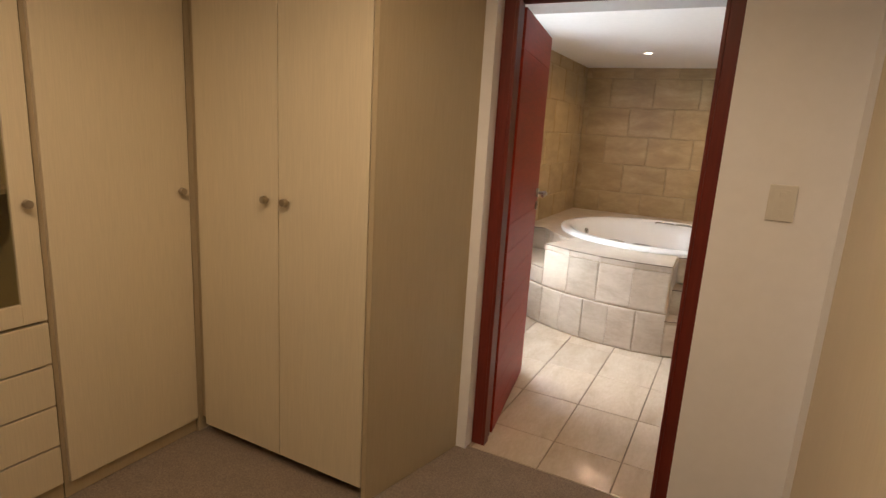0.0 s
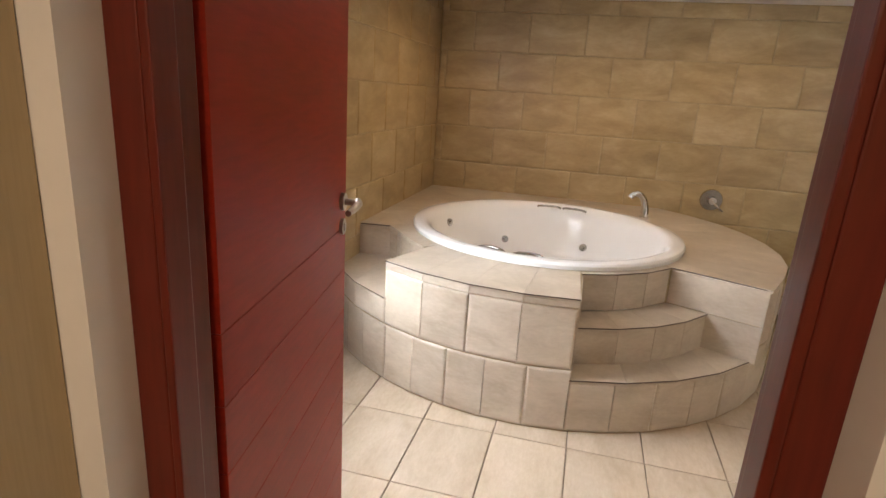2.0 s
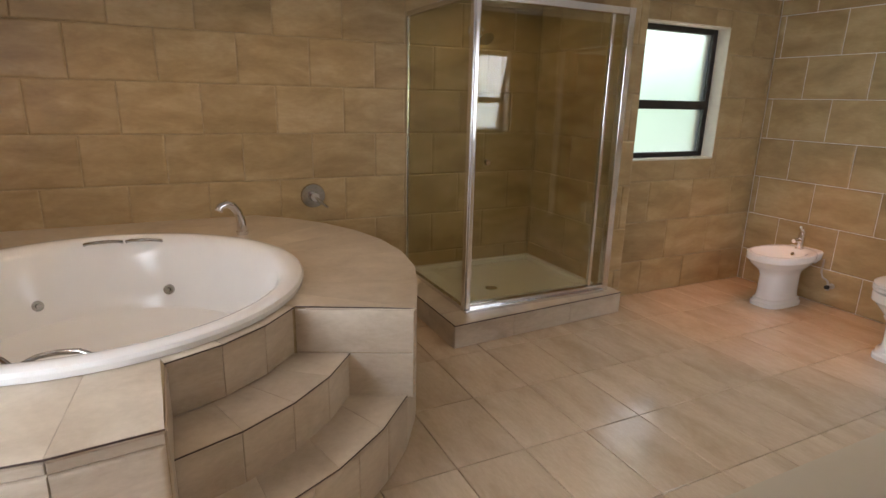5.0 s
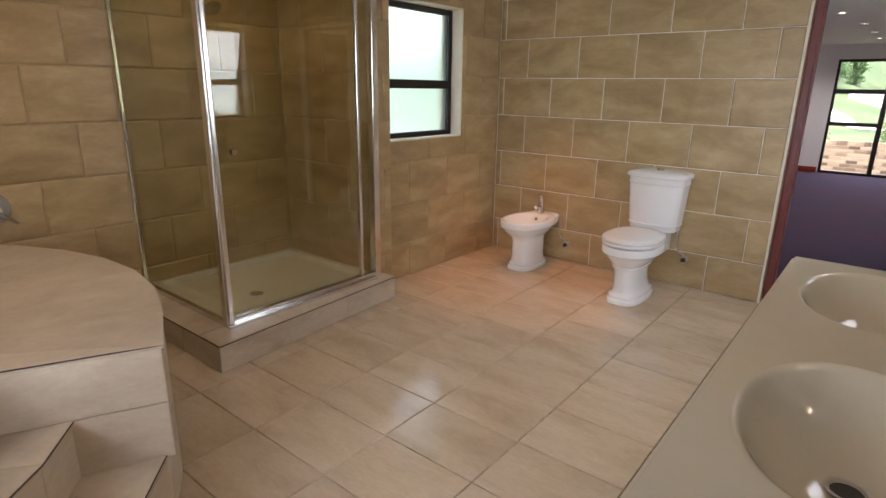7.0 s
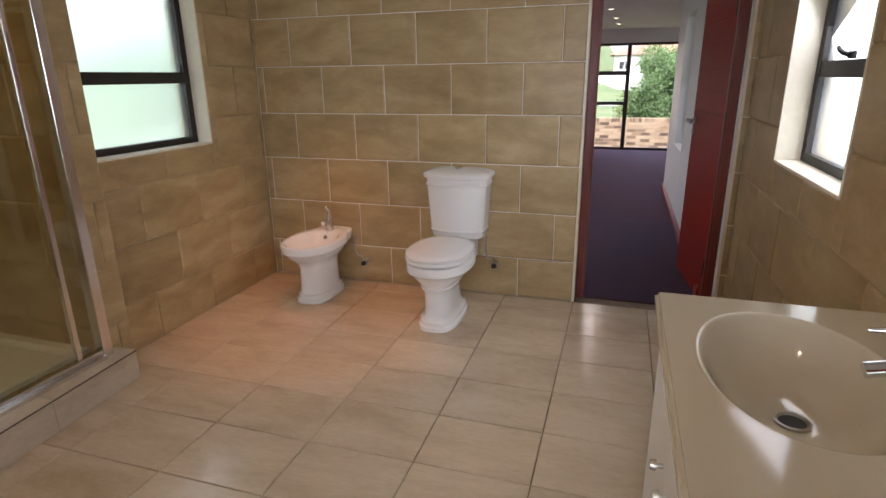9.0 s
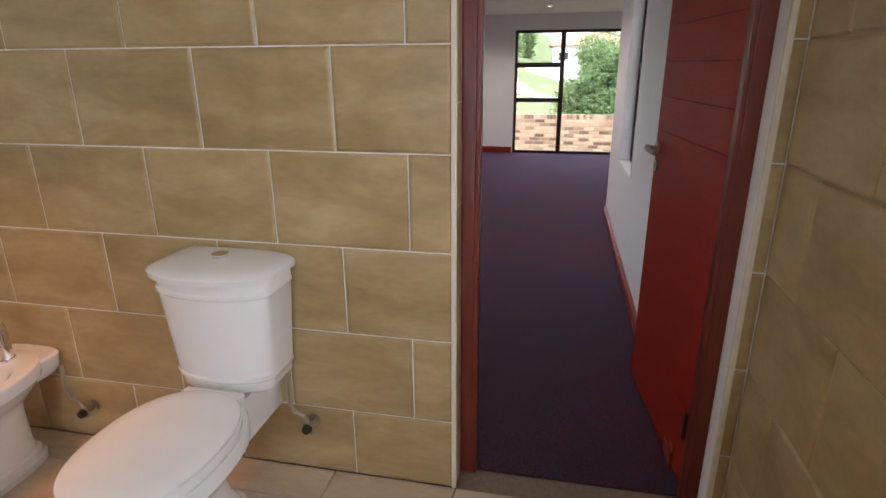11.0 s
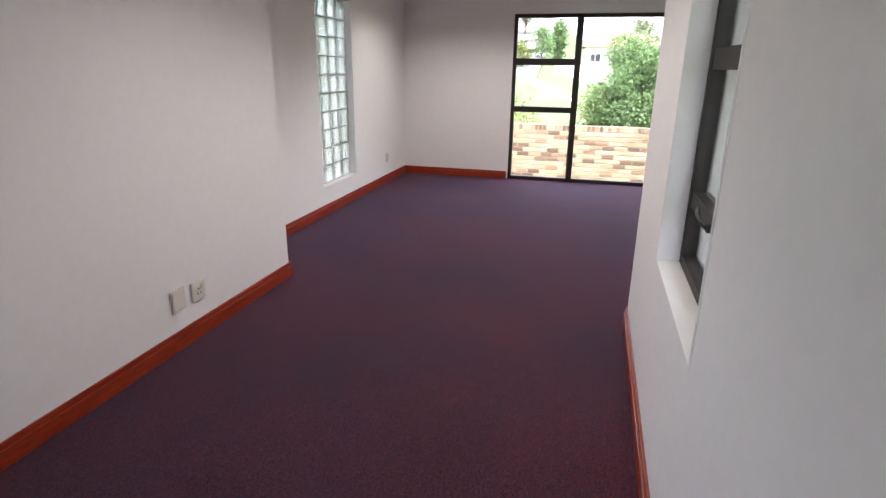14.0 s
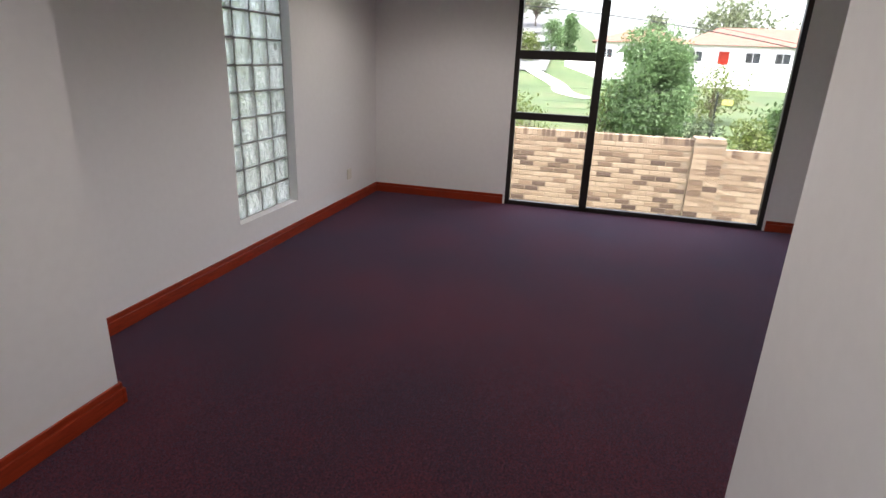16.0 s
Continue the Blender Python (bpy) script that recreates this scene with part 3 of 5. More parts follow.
bm = boxes((5.06, 9.10, 4.972, 4.99, 0, 0.07), (5.06, 9.10, 4.979, 4.99, 0.07, 0.098))
bm2 = [("skirting_left", bm), ("skirting_far_left", boxes((9.10, 13.14, 5.482, 5.50, 0, 0.07), (9.10, 13.14, 5.489, 5.50, 0.07, 0.098))), ("skirting_right", boxes((5.06, 8.96, 2.74, 2.758, 0, 0.07), (5.06, 8.96, 2.74, 2.751, 0.07, 0.098))),
       ("skirting_end_left", boxes((13.122, 13.14, 4.09, 5.482, 0, 0.07), (13.129, 13.14, 4.09, 5.489, 0.07, 0.098))), ("skirting_end_right", boxes((13.122, 13.14, 0.95, 1.62, 0, 0.07), (13.129, 13.14, 0.95, 1.62, 0.07, 0.098))),
       ("skirting_nib_left", boxes((9.10, 9.118, 4.972, 5.482, 0, 0.07), (9.10, 9.111, 4.979, 5.489, 0.07, 0.098))), ("skirting_nib_right", boxes((8.96, 8.978, 0.95, 2.758, 0, 0.07), (8.96, 8.971, 0.95, 2.751, 0.07, 0.098)))]
for n, bm in bm2:
    structure(finish(bm, n, M["orange_wood"], bevel=0.003), "orange-red varnished wooden skirting board", "skirting")


# ---- bathroom things ----
def arc(cx, cy, r, a0, a1, n):
    return [(cx + r * math.cos(radians(a0 + (a1 - a0) * k / n)), cy + r * math.sin(radians(a0 + (a1 - a0) * k / n))) for k in range(n + 1)]


CX, CY, R = 0.05, 5.50, 1.41      # the drum of the surround
TX, TY, TR = 0.045, 5.34, 0.86     # the round bath
DECK = 0.66


def on_drum(x, r=R):
    return (x, CY - math.sqrt(r * r - (x - CX) ** 2))


surround = thing("bath_surround", (CX, CY, 0), "round bath surround with steps in beige stone-look tiles", "bath surround")
a_left = math.degrees(math.atan2(on_drum(-1.08)[1] - CY, -1.08 - CX)) % 360
a_b0 = math.degrees(math.atan2(on_drum(-0.65)[1] - CY, -0.65 - CX)) % 360
a_b1 = math.degrees(math.atan2(on_drum(0.305)[1] - CY, 0.305 - CX)) % 360
a_n1 = math.degrees(math.atan2(4.63 - CY, 1.20 - CX)) % 360
a_end = 360 + math.degrees(math.asin((YB - CY) / R))
RI = R - 0.006
drum = arc(CX, CY, RI, a_left, a_end, 22) + [(XL, YB)]
part("base", prism(bmesh.new(), drum, 0, 0.266), M["grout"], surround)
# solid masses above the base, each a wedge between the bath and the drum
bast = [(-0.53, 4.605)] + arc(CX, CY, RI, a_b0, a_b1, 4) + [(0.305, 4.53), (-0.1, 4.52)]
part("front_mass", prism(bmesh.new(), bast, 0.258, DECK - 0.004), M["grout"], surround)
right_mass = [(0.77, 4.83), (1.20, 4.635)] + arc(CX, CY, RI, a_n1, a_end, 12) + [(0.05, YB), (0.05, 6.22)] + arc(TX, TY, 0.87, 80, -37, 12)
part("right_mass", prism(bmesh.new(), right_mass, 0.258, DECK - 0.004), M["grout"], surround)
left_mass = [(0.05, YB), (XL, YB), (XL, 4.965), (-0.885, 4.99)] + arc(TX, TY, 0.945, 202, 231, 5) + [(-0.47, 4.72), (-0.60, 5.0)] + arc(TX, TY, 0.87, 200, 90, 10)
part("left_mass", prism(bmesh.new(), left_mass, 0.258, DECK - 0.004), M["grout"], surround)
step2 = [(0.305, 4.40)] + arc(TX, TY, 1.085, -76, -33, 4) + [(0.77, 4.83)] + arc(TX, TY, 0.872, -39, -73, 3)
part("step_mass", prism(bmesh.new(), step2, 0.258, 0.456), M["grout"], surround)
left_step = [(XL, 4.965), (XL, on_drum(-1.08, RI)[1])] + arc(CX, CY, RI, a_left, a_b0, 2)[1:] + [(-0.53, 4.605)] + arc(TX, TY, 0.948, 231, 202, 4) + [(-0.885, 4.985)]
part("left_step_mass", prism(bmesh.new(), left_step, 0.258, 0.456), M["grout"], surround)


def face_tile(p, q, z0, z1, d=0.009, ends=(1.0, 1.0), edge=0.017):
    """An upright tile over the chord from p to q, its front on the right of that way."""
    p, q = Vector((*p, 0)), Vector((*q, 0))
    w = (q - p).length
    ang = math.degrees(math.atan2(q.y - p.y, q.x - p.x))
    c = (p + q) / 2
    ob = new("tile", tile_mesh(w - 0.0012, z1 - z0 - 0.0022, d, edge, M["tub_tile"], ends))
    ob.matrix_world = pose(c.x, c.y, (z0 + z1) / 2, 0, 0, ang)
    ob.parent = surround
    ob.matrix_parent_inverse = Matrix.Translation(-surround.location)


def flat_tile(outline, z, th=0.012):
    c = Vector((sum(x for x, _ in outline) / len(outline), sum(y for _, y in outline) / len(outline)))
    bm = bmesh.new()
    prism(bm, [tuple(c + (Vector(p) - c) * (1 - 0.0014 / max(0.05, (Vector(p) - c).length))) for p in outline], z - th, z)
    part("tile", bm, M["tub_tile"], surround)


def strip(pts, z, r=0.0028):
    bm = pipe(bmesh.new(), [(x, y, z) for x, y in pts], r, 6)
    part("edge_strip", bm, M["dark_trim"], surround, "dark thin edge strip")


# drum tiles: lower course all round, upper course on the front mass
lower = arc(CX, CY, RI, a_left, a_b1, 8)
HALF = ((1.0, 0.1), (0.1, 1.0))
for k, (p, q) in enumerate(zip(lower, lower[1:])):
    face_tile(p, q, 0.004, 0.312, ends=HALF[(k + 1) % 2])
lower = arc(CX, CY, RI, a_b1, a_n1, 5)
for k, (p, q) in enumerate(zip(lower, lower[1:])):
    face_tile(p, q, 0.004, 0.258, ends=HALF[k % 2])
lower = arc(CX, CY, RI, a_n1, a_end, 9)
for p, q in zip(lower, lower[1:]):
    face_tile(p, q, 0.004, 0.312)
    face_tile(p, q, 0.316, 0.61)
    face_tile(p, q, 0.612, DECK - 0.012, edge=0.004)
left = arc(CX, CY, RI, a_left, a_b0, 2)
for p, q in zip(left, left[1:]):
    face_tile(p, q, 0.316, 0.448)
front = arc(CX, CY, RI, a_b0, a_b1, 4)
for k, (p, q) in enumerate(zip(front, front[1:])):
    face_tile(p, q, 0.316, 0.612, ends=HALF[k % 2])
    face_tile(p, q, 0.614, DECK - 0.012, edge=0.004)
# side faces of the niches
face_tile((0.305, on_drum(0.305, RI)[1]), (0.305, 4.53), 0.262, DECK - 0.012, 0.006, edge=0.004)
face_tile((0.77, 4.83), (1.20, 4.635), 0.262, 0.46, 0.006, edge=0.004)
face_tile((0.77, 4.83), (1.20, 4.635), 0.462, DECK - 0.012, 0.006, edge=0.004)
face_tile((-0.53, 4.605), (-0.65, on_drum(-0.65, RI)[1]), 0.45, DECK - 0.012, 0.006, edge=0.004)
face_tile((XL, 4.965), (-0.885, 4.99), 0.45, DECK - 0.012, 0.008, edge=0.004)
ring = [(-0.885, 4.99)] + arc(TX, TY, 0.945, 204, 231, 3)
for p, q in zip(ring, ring[1:]):
    face_tile(p, q, 0.45, DECK - 0.012, 0.008, edge=0.004)
r1 = arc(TX, TY, 1.085, -76, -33, 4)
for p, q in zip(r1, r1[1:]):
    face_tile(p, q, 0.262, 0.448, 0.008, edge=0.004)
r2 = arc(TX, TY, 0.875, -73, -36, 3)
for p, q in zip(r2, r2[1:]):
    face_tile(p, q, 0.462, DECK - 0.012, 0.008, edge=0.004)
# treads
o = arc(CX, CY, R + 0.004, a_b1, a_n1, 4)
i = arc(TX, TY, 1.085, -76, -25, 4)
for k in range(4):
    flat_tile([i[k], o[k], o[k + 1], i[k + 1]], 0.270)
strip(o, 0.2665)
o, i = arc(TX, TY, 1.098, -76, -33, 4), arc(TX, TY, 0.875, -73, -36, 4)
for k in range(4):
    flat_tile([i[k], o[k], o[k + 1], i[k + 1]], 0.460)
strip(o, 0.4565)
o = arc(CX, CY, R + 0.004, a_left, a_b0, 2)
flat_tile([(XL, 4.965), o[0], o[1], (-0.885, 4.98)], 0.460)
flat_tile([(-0.885, 4.98), o[1], o[2], (-0.53, 4.605), arc(TX, TY, 0.95, 222, 222, 1)[0], arc(TX, TY, 0.95, 212, 212, 1)[0]], 0.460)
strip(o, 0.4565, 0.002)
# deck
tub_out = 0.80
o = arc(CX, CY, R + 0.006, a_b0, a_b1, 4)
i = arc(TX, TY, tub_out, 231, 288, 4)
flat_tile([i[0], (-0.535, 4.60), o[0], o[1], i[1]], DECK)
for k in range(1, 4):
    flat_tile([i[k], o[k], o[k + 1], i[k + 1]], DECK)
strip([(o[0][0] - 0.0, o[0][1])] + o, DECK - 0.0035)
o, i = arc(TX, TY, 0.888, -73, -36, 3), arc(TX, TY, tub_out, -73, -36, 3)
for k in range(3):
    flat_tile([i[k], o[k], o[k + 1], i[k + 1]], DECK)
strip(o, DECK - 0.0035)
strip([(0.77, 4.825), (1.205, 4.628)], DECK - 0.0035)
o = [(0.77, 4.83)] + [(1.205, 4.625)] + arc(CX, CY, R + 0.006, a_n1, a_end, 8)[1:]
i = arc(TX, TY, tub_out, -36, 62, 9)
for k in range(9):
    flat_tile([i[k], o[k], o[k + 1], i[k + 1]], DECK)
flat_tile([i[9], o[9], (0.05, YB), (0.05, TY + tub_out)], DECK)
flat_tile([(0.05, TY + tub_out), (0.05, YB), (XL, YB), arc(TX, TY, tub_out, 135, 135, 1)[0], arc(TX, TY, tub_out, 112, 112, 1)[0]], DECK)
w2 = arc(TX, TY, tub_out, 135, 200, 4)
o = [(XL, YB), (XL, 6.2), (XL, 5.75), (XL, 5.3), (XL, 4.96)]
for k in range(4):
    flat_tile([w2[k], o[k], o[k + 1], w2[k + 1]], DECK)
flat_tile([w2[4], (XL, 4.96), (-0.885, 4.985), arc(TX, TY, 0.952, 212, 212, 1)[0], arc(TX, TY, 0.952, 222, 222, 1)[0], arc(TX, TY, 0.952, 231, 231, 1)[0], arc(TX, TY, tub_out, 231, 231, 1)[0], arc(TX, TY, tub_out, 221, 221, 1)[0], arc(TX, TY, tub_out, 210, 210, 1)[0]], DECK)
strip([(XL + 0.01, 4.953), (-0.885, 4.978)], DECK - 0.0035)

# the bath itself
bath = thing("bathtub", (TX, TY, DECK), "round white whirlpool bathtub with chrome grips set into the tiled surround", "bathtub")
bm = loft(bmesh.new(), [(0.655, TX, TY, 0.80, 0.80, 2), (0.663, TX, TY, 0.848, 0.848, 2), (0.684, TX, TY, 0.852, 0.852, 2), (0.697, TX, TY, 0.844, 0.844, 2), (0.703, TX, TY, 0.824, 0.824, 2), (0.702, TX, TY, 0.79, 0.79, 2), (0.692, TX, TY, 0.762, 0.762, 2),
                         (0.655, TX, TY, 0.735, 0.735, 2), (0.56, TX, TY, 0.71, 0.71, 2), (0.50, TX, TY, 0.695, 0.695, 2), (0.42, TX + 0.01, TY, 0.67, 0.68, 2), (0.36, TX + 0.02, TY, 0.65, 0.665, 2), (0.325, TX + 0.03, TY, 0.62, 0.64, 2.1), (0.305, TX + 0.04, TY, 0.55, 0.58, 2.1), (0.295, TX + 0.05, TY, 0.40, 0.42, 2.2), (0.29, TX + 0.05, TY, 0.2, 0.2, 2.2)], 72, False, True)
part("tub_shell", bm, M["acrylic"], bath, smooth=True)


def grip(a, da):
    z = 0.672
    p0 = Vector((*arc(TX, TY, 0.755, a - da, a - da, 1)[0], z - 0.006))
    p1 = Vector((*arc(TX, TY, 0.755, a + da, a + da, 1)[0], z - 0.006))
    inn = (Vector((TX, TY, z)) - (p0 + p1) / 2).normalized()
    up = Vector((0, 0, 0.022))
    pts = [p0, p0 + up * 0.6 + inn * 0.01, p0.lerp(p1, 0.18) + up + inn * 0.03, p0.lerp(p1, 0.5) + up * 1.1 + inn * 0.035, p0.lerp(p1, 0.82) + up + inn * 0.03, p1 + up * 0.6 + inn * 0.01, p1]
    part("grip", pipe(bmesh.new(), pts, 0.0085, 10), M["darkened_chrome"], bath, "chrome grip", smooth=True)


for a in (252, 268, 92, 77):
    grip(a, 6.5)


def jet(a, z, r):
    c = Vector((*arc(TX, TY, r, a, a, 1)[0], z))
    n = (Vector((TX, TY, z + 0.08)) - c).normalized()
    bm = tube(bmesh.new(), c - n * 0.02, c + n * 0.008, 0.030, 20, 0.026)
    tube(bm, c, c + n * 0.016, 0.015, 16, 0.012)
    part("jet", bm, M["darkened_chrome"], bath, "round chrome water jet", smooth=True)


for a, z, r in ((163, 0.59, 0.712), (119, 0.42, 0.672), (67, 0.42, 0.672)):
    jet(a, z, r)

spout = thing("bath_spout", (0.725, 6.115, DECK), "curved chrome bath spout standing on the tiled deck", "tap")
bm = tube(bmesh.new(), (0.725, 6.115, DECK), (0.725, 6.115, DECK + 0.02), 0.034, 20)
part("base", bm, M["chrome"], spout, smooth=True)
sp = [(0.725, 6.115, DECK + 0.015), (0.722, 6.114, DECK + 0.08), (0.706, 6.108, DECK + 0.14), (0.68, 6.095, DECK + 0.178), (0.645, 6.08, DECK + 0.192), (0.612, 6.065, DECK + 0.182), (0.598, 6.058, DECK + 0.158)]
part("neck", pipe(bmesh.new(), sp, [0.030, 0.027, 0.025, 0.024, 0.023, 0.022, 0.024], 16), M["chrome"], spout, smooth=True)
mixer = thing("bath_mixer", (1.29, YB, 0.80), "round chrome mixer with a lever on the tiled wall", "tap")
KX, KZ = 1.27, 0.775
bm = tube(bmesh.new(), (KX, YB, KZ), (KX, YB - 0.022, KZ), 0.088, 32, 0.082)
part("plate", bm, M["darkened_chrome"], mixer, smooth=True)
bm = tube(bmesh.new(), (KX, YB - 0.02, KZ), (KX, YB - 0.075, KZ), 0.036, 20, 0.03)
part("cap", bm, M["chrome"], mixer, smooth=True)
part("lever", pipe(bmesh.new(), [(KX, YB - 0.065, KZ), (KX + 0.03, YB - 0.075, KZ - 0.03), (KX + 0.085, YB - 0.085, KZ - 0.075)], [0.012, 0.010, 0.008], 10), M["chrome"], mixer, smooth=True)

# shower
PX0, PX1, PY, KH = 1.82, 3.20, 5.462, 0.155
SKEW = 0.065    # the kerb is not quite square to the wall


def skewed(bm):
    """Gives the front of the kerb its small skew."""
    for v in bm.verts:
        if v.co.y < 5.76:
            v.co.y += SKEW * (v.co.x - PX0)
    return bm


plinth = thing("shower_plinth", (PX0, PY, 0), "low tiled kerb of the shower with a dark edge strip", "shower base")
part("core", skewed(boxes((PX0 + 0.01, 3.15, PY + 0.01, 5.69, 0, KH - 0.012), (PX0 + 0.01, 2.02, 5.78, YB, 0, KH - 0.012), (3.15, PX1 - 0.003, PY + 0.01, 5.58, 0, KH - 0.012))), M["grout"], plinth)
xs = [PX0, 2.26, 2.73, PX1]
for a, c in zip(xs, xs[1:]):
    part("tile", skewed(boxes((a + 0.001, c - 0.001, PY, PY + 0.012, 0.002, KH - 0.012))), M["tub_tile"], plinth, bevel=0.003)
    part("tile", skewed(boxes((a + 0.0015, c - 0.0015, PY, 5.66, KH - 0.012, KH))), M["tub_tile"], plinth)
for a, c in ((PY, 5.85), (5.85, 6.25), (6.25, YB)):
    part("tile", boxes((PX0, PX0 + 0.011, a + 0.0015, c - 0.0015, 0.002, KH - 0.012)), M["tub_tile"], plinth)
    part("tile", boxes((PX0, 2.02, max(a, 5.672) + 0.0015, c - 0.0015, KH - 0.012, KH)), M["tub_tile"], plinth)
part("edge_strip", skewed(boxes((PX0 - 0.002, PX1, PY - 0.002, PY + 0.001, KH - 0.009, KH - 0.003), (PX0 - 0.002, PX0 + 0.001, PY + 0.001, YB, KH - 0.009, KH - 0.003))), M["dark_trim"], plinth, "dark thin edge strip")
tray = thing("shower_tray", (2.02, 5.70, 0.0), "white shower tray with a chrome drain", "shower tray")
bm = boxes((2.02, 3.14, 5.775, YB, 0, 0.12), (2.02, 3.14, 5.775, 5.82, 0.12, 0.165), (2.02, 2.07, 5.82, YB, 0.12, 0.165), (3.09, 3.14, 5.82, YB, 0.12, 0.165), (2.07, 3.09, YB - 0.05, YB, 0.12, 0.165))
part("tray_body", bm, M["acrylic"], tray, bevel=0.006)
part("drain", tube(bmesh.new(), (2.42, 6.05, 0.118), (2.42, 6.05, 0.126), 0.045, 24), M["chrome"], tray, smooth=True)
GX, GY, GZ0, GZ1 = 1.985, 5.645, KH, 2.045
cab = thing("shower_enclosure", (GX, GY, GZ0), "corner shower enclosure of faintly green-tinted glass in polished aluminium", "shower")


def rail(name, *b):
    part(name, boxes(b), M["alu"], cab, bevel=0.004)


rail("corner_post", GX - 0.022, GX + 0.022, GY - 0.022, GY + 0.022, GZ0, GZ1)
rail("corner_bead", GX - 0.012, GX + 0.012, GY - 0.034, GY - 0.022, GZ0 + 0.02, GZ1 - 0.02)
rail("end_post", 3.085, 3.138, GY - 0.022, GY + 0.03, GZ0, GZ1)
rail("wall_post", GX - 0.010, GX + 0.010, YB - 0.03, YB, GZ0, GZ1)
rail("top_rail", GX + 0.022, 3.085, GY - 0.02, GY + 0.02, GZ1 - 0.045, GZ1)
rail("bottom_rail", GX + 0.022, 3.085, GY - 0.02, GY + 0.02, GZ0, GZ0 + 0.045)
rail("bottom_sill", GX - 0.022, 3.085, GY - 0.045, GY - 0.022, GZ0, GZ0 + 0.02)
rail("side_top_rail", GX - 0.016, GX + 0.016, GY + 0.022, YB - 0.03, GZ1 - 0.035, GZ1)
rail("side_bottom_rail", GX - 0.016, GX + 0.016, GY + 0.022, YB - 0.03, GZ0, GZ0 + 0.03)
rail("door_stile", 2.96, 2.985, GY - 0.012, GY + 0.012, GZ0 + 0.045, GZ1 - 0.045)
for nm, bb in (("side_glass", (GX - 0.003, GX + 0.003, GY + 0.02, YB - 0.03, GZ0 + 0.028, GZ1 - 0.033)), ("door_glass", (GX + 0.02, 2.962, GY - 0.003, GY + 0.003, GZ0 + 0.043, GZ1 - 0.043)), ("fixed_glass", (2.984, 3.087, GY - 0.003, GY + 0.003, GZ0 + 0.043, GZ1 - 0.043))):
    g = part(nm, boxes(bb), M["shower_glass"], cab)
    g.visible_shadow = False
bm = tube(bmesh.new(), (2.085, GY - 0.003, 1.10), (2.085, GY - 0.022, 1.10), 0.008, 12)
tube(bm, (2.085, GY - 0.020, 1.10), (2.085, GY - 0.04, 1.10), 0.018, 18, 0.016)
part("knob", bm, M["chrome"], cab, "chrome door knob", smooth=True)
head = thing("overhead_shower", (2.5, YB, 1.95), "chrome shower head on a bent arm", "shower head")
bm = tube(bmesh.new(), (2.5, YB, 1.96), (2.5, YB - 0.012, 1.96), 0.03, 20)
pipe(bm, [(2.5, YB, 1.96), (2.5, YB - 0.08, 1.975), (2.5, YB - 0.16, 1.96), (2.5, YB - 0.21, 1.92)], 0.011, 10)
part("arm", bm, M["chrome"], head, smooth=True)
part("rose", tube(bmesh.new(), (2.5, YB - 0.20, 1.925), (2.5, YB - 0.245, 1.88), 0.02, 24, 0.055), M["chrome"], head, smooth=True)

# toilet
wc = thing("toilet", (4.78, 4.29, 0), "white ceramic close-coupled toilet with a closed seat", "toilet")
cyw = 4.29
bm = loft(bmesh.new(), [(0.0, 4.365, cyw, 0.235, 0.115, 3), (0.022, 4.365, cyw, 0.235, 0.115, 3), (0.030, 4.365, cyw, 0.226, 0.107, 3), (0.050, 4.365, cyw, 0.224, 0.105, 3), (0.058, 4.366, cyw, 0.208, 0.093, 2.9), (0.075, 4.368, cyw, 0.200, 0.087, 2.8), (0.12, 4.352, cyw, 0.190, 0.080, 2.7), (0.19, 4.342, cyw, 0.188, 0.080, 2.6), (0.23, 4.345, cyw, 0.198, 0.088, 2.5), (0.245, 4.348, cyw, 0.212, 0.100, 2.5), (0.252, 4.348, cyw, 0.214, 0.103, 2.5), (0.258, 4.350, cyw, 0.208, 0.098, 2.4), (0.285, 4.352, cyw, 0.226, 0.126, 2.4), (0.32, 4.346, cyw, 0.248, 0.158, 2.3), (0.345, 4.340, cyw, 0.262, 0.176, 2.3), (0.350, 4.338, cyw, 0.270, 0.184, 2.3), (0.392, 4.336, cyw, 0.270, 0.184, 2.3), (0.400, 4.336, cyw, 0.266, 0.180, 2.3), (0.402, 4.336, cyw, 0.245, 0.165, 2.3)], 56)
box(bm, 4.52, 4.80, cyw - 0.10, cyw + 0.10, 0.27, 0.42)
part("bowl", bm, M["ceramic"], wc, smooth=True)
for dy in (-0.10, 0.10):
    part("buffer", boxes((4.20, 4.23, cyw + dy - 0.012, cyw + dy + 0.012, 0.398, 0.414)), M["plastic"], wc)
part("seat", loft(bmesh.new(), [(0.412, 4.315, cyw, 0.238, 0.172, 2.3), (0.415, 4.315, cyw, 0.252, 0.186, 2.3), (0.430, 4.315, cyw, 0.252, 0.186, 2.3), (0.434, 4.315, cyw, 0.242, 0.178, 2.3)], 56), M["ceramic"], wc, smooth=True)
part("lid", loft(bmesh.new(), [(0.438, 4.315, cyw, 0.240, 0.174, 2.3), (0.441, 4.315, cyw, 0.250, 0.184, 2.3), (0.450, 4.315, cyw, 0.250, 0.184, 2.3), (0.458, 4.316, cyw, 0.232, 0.168, 2.3), (0.461, 4.317, cyw, 0.19, 0.135, 2.3)], 56), M["ceramic"], wc, smooth=True)
part("hinge_block", boxes((4.545, 4.585, cyw - 0.10, cyw + 0.10, 0.41, 0.445)), M["ceramic"], wc, bevel=0.008)


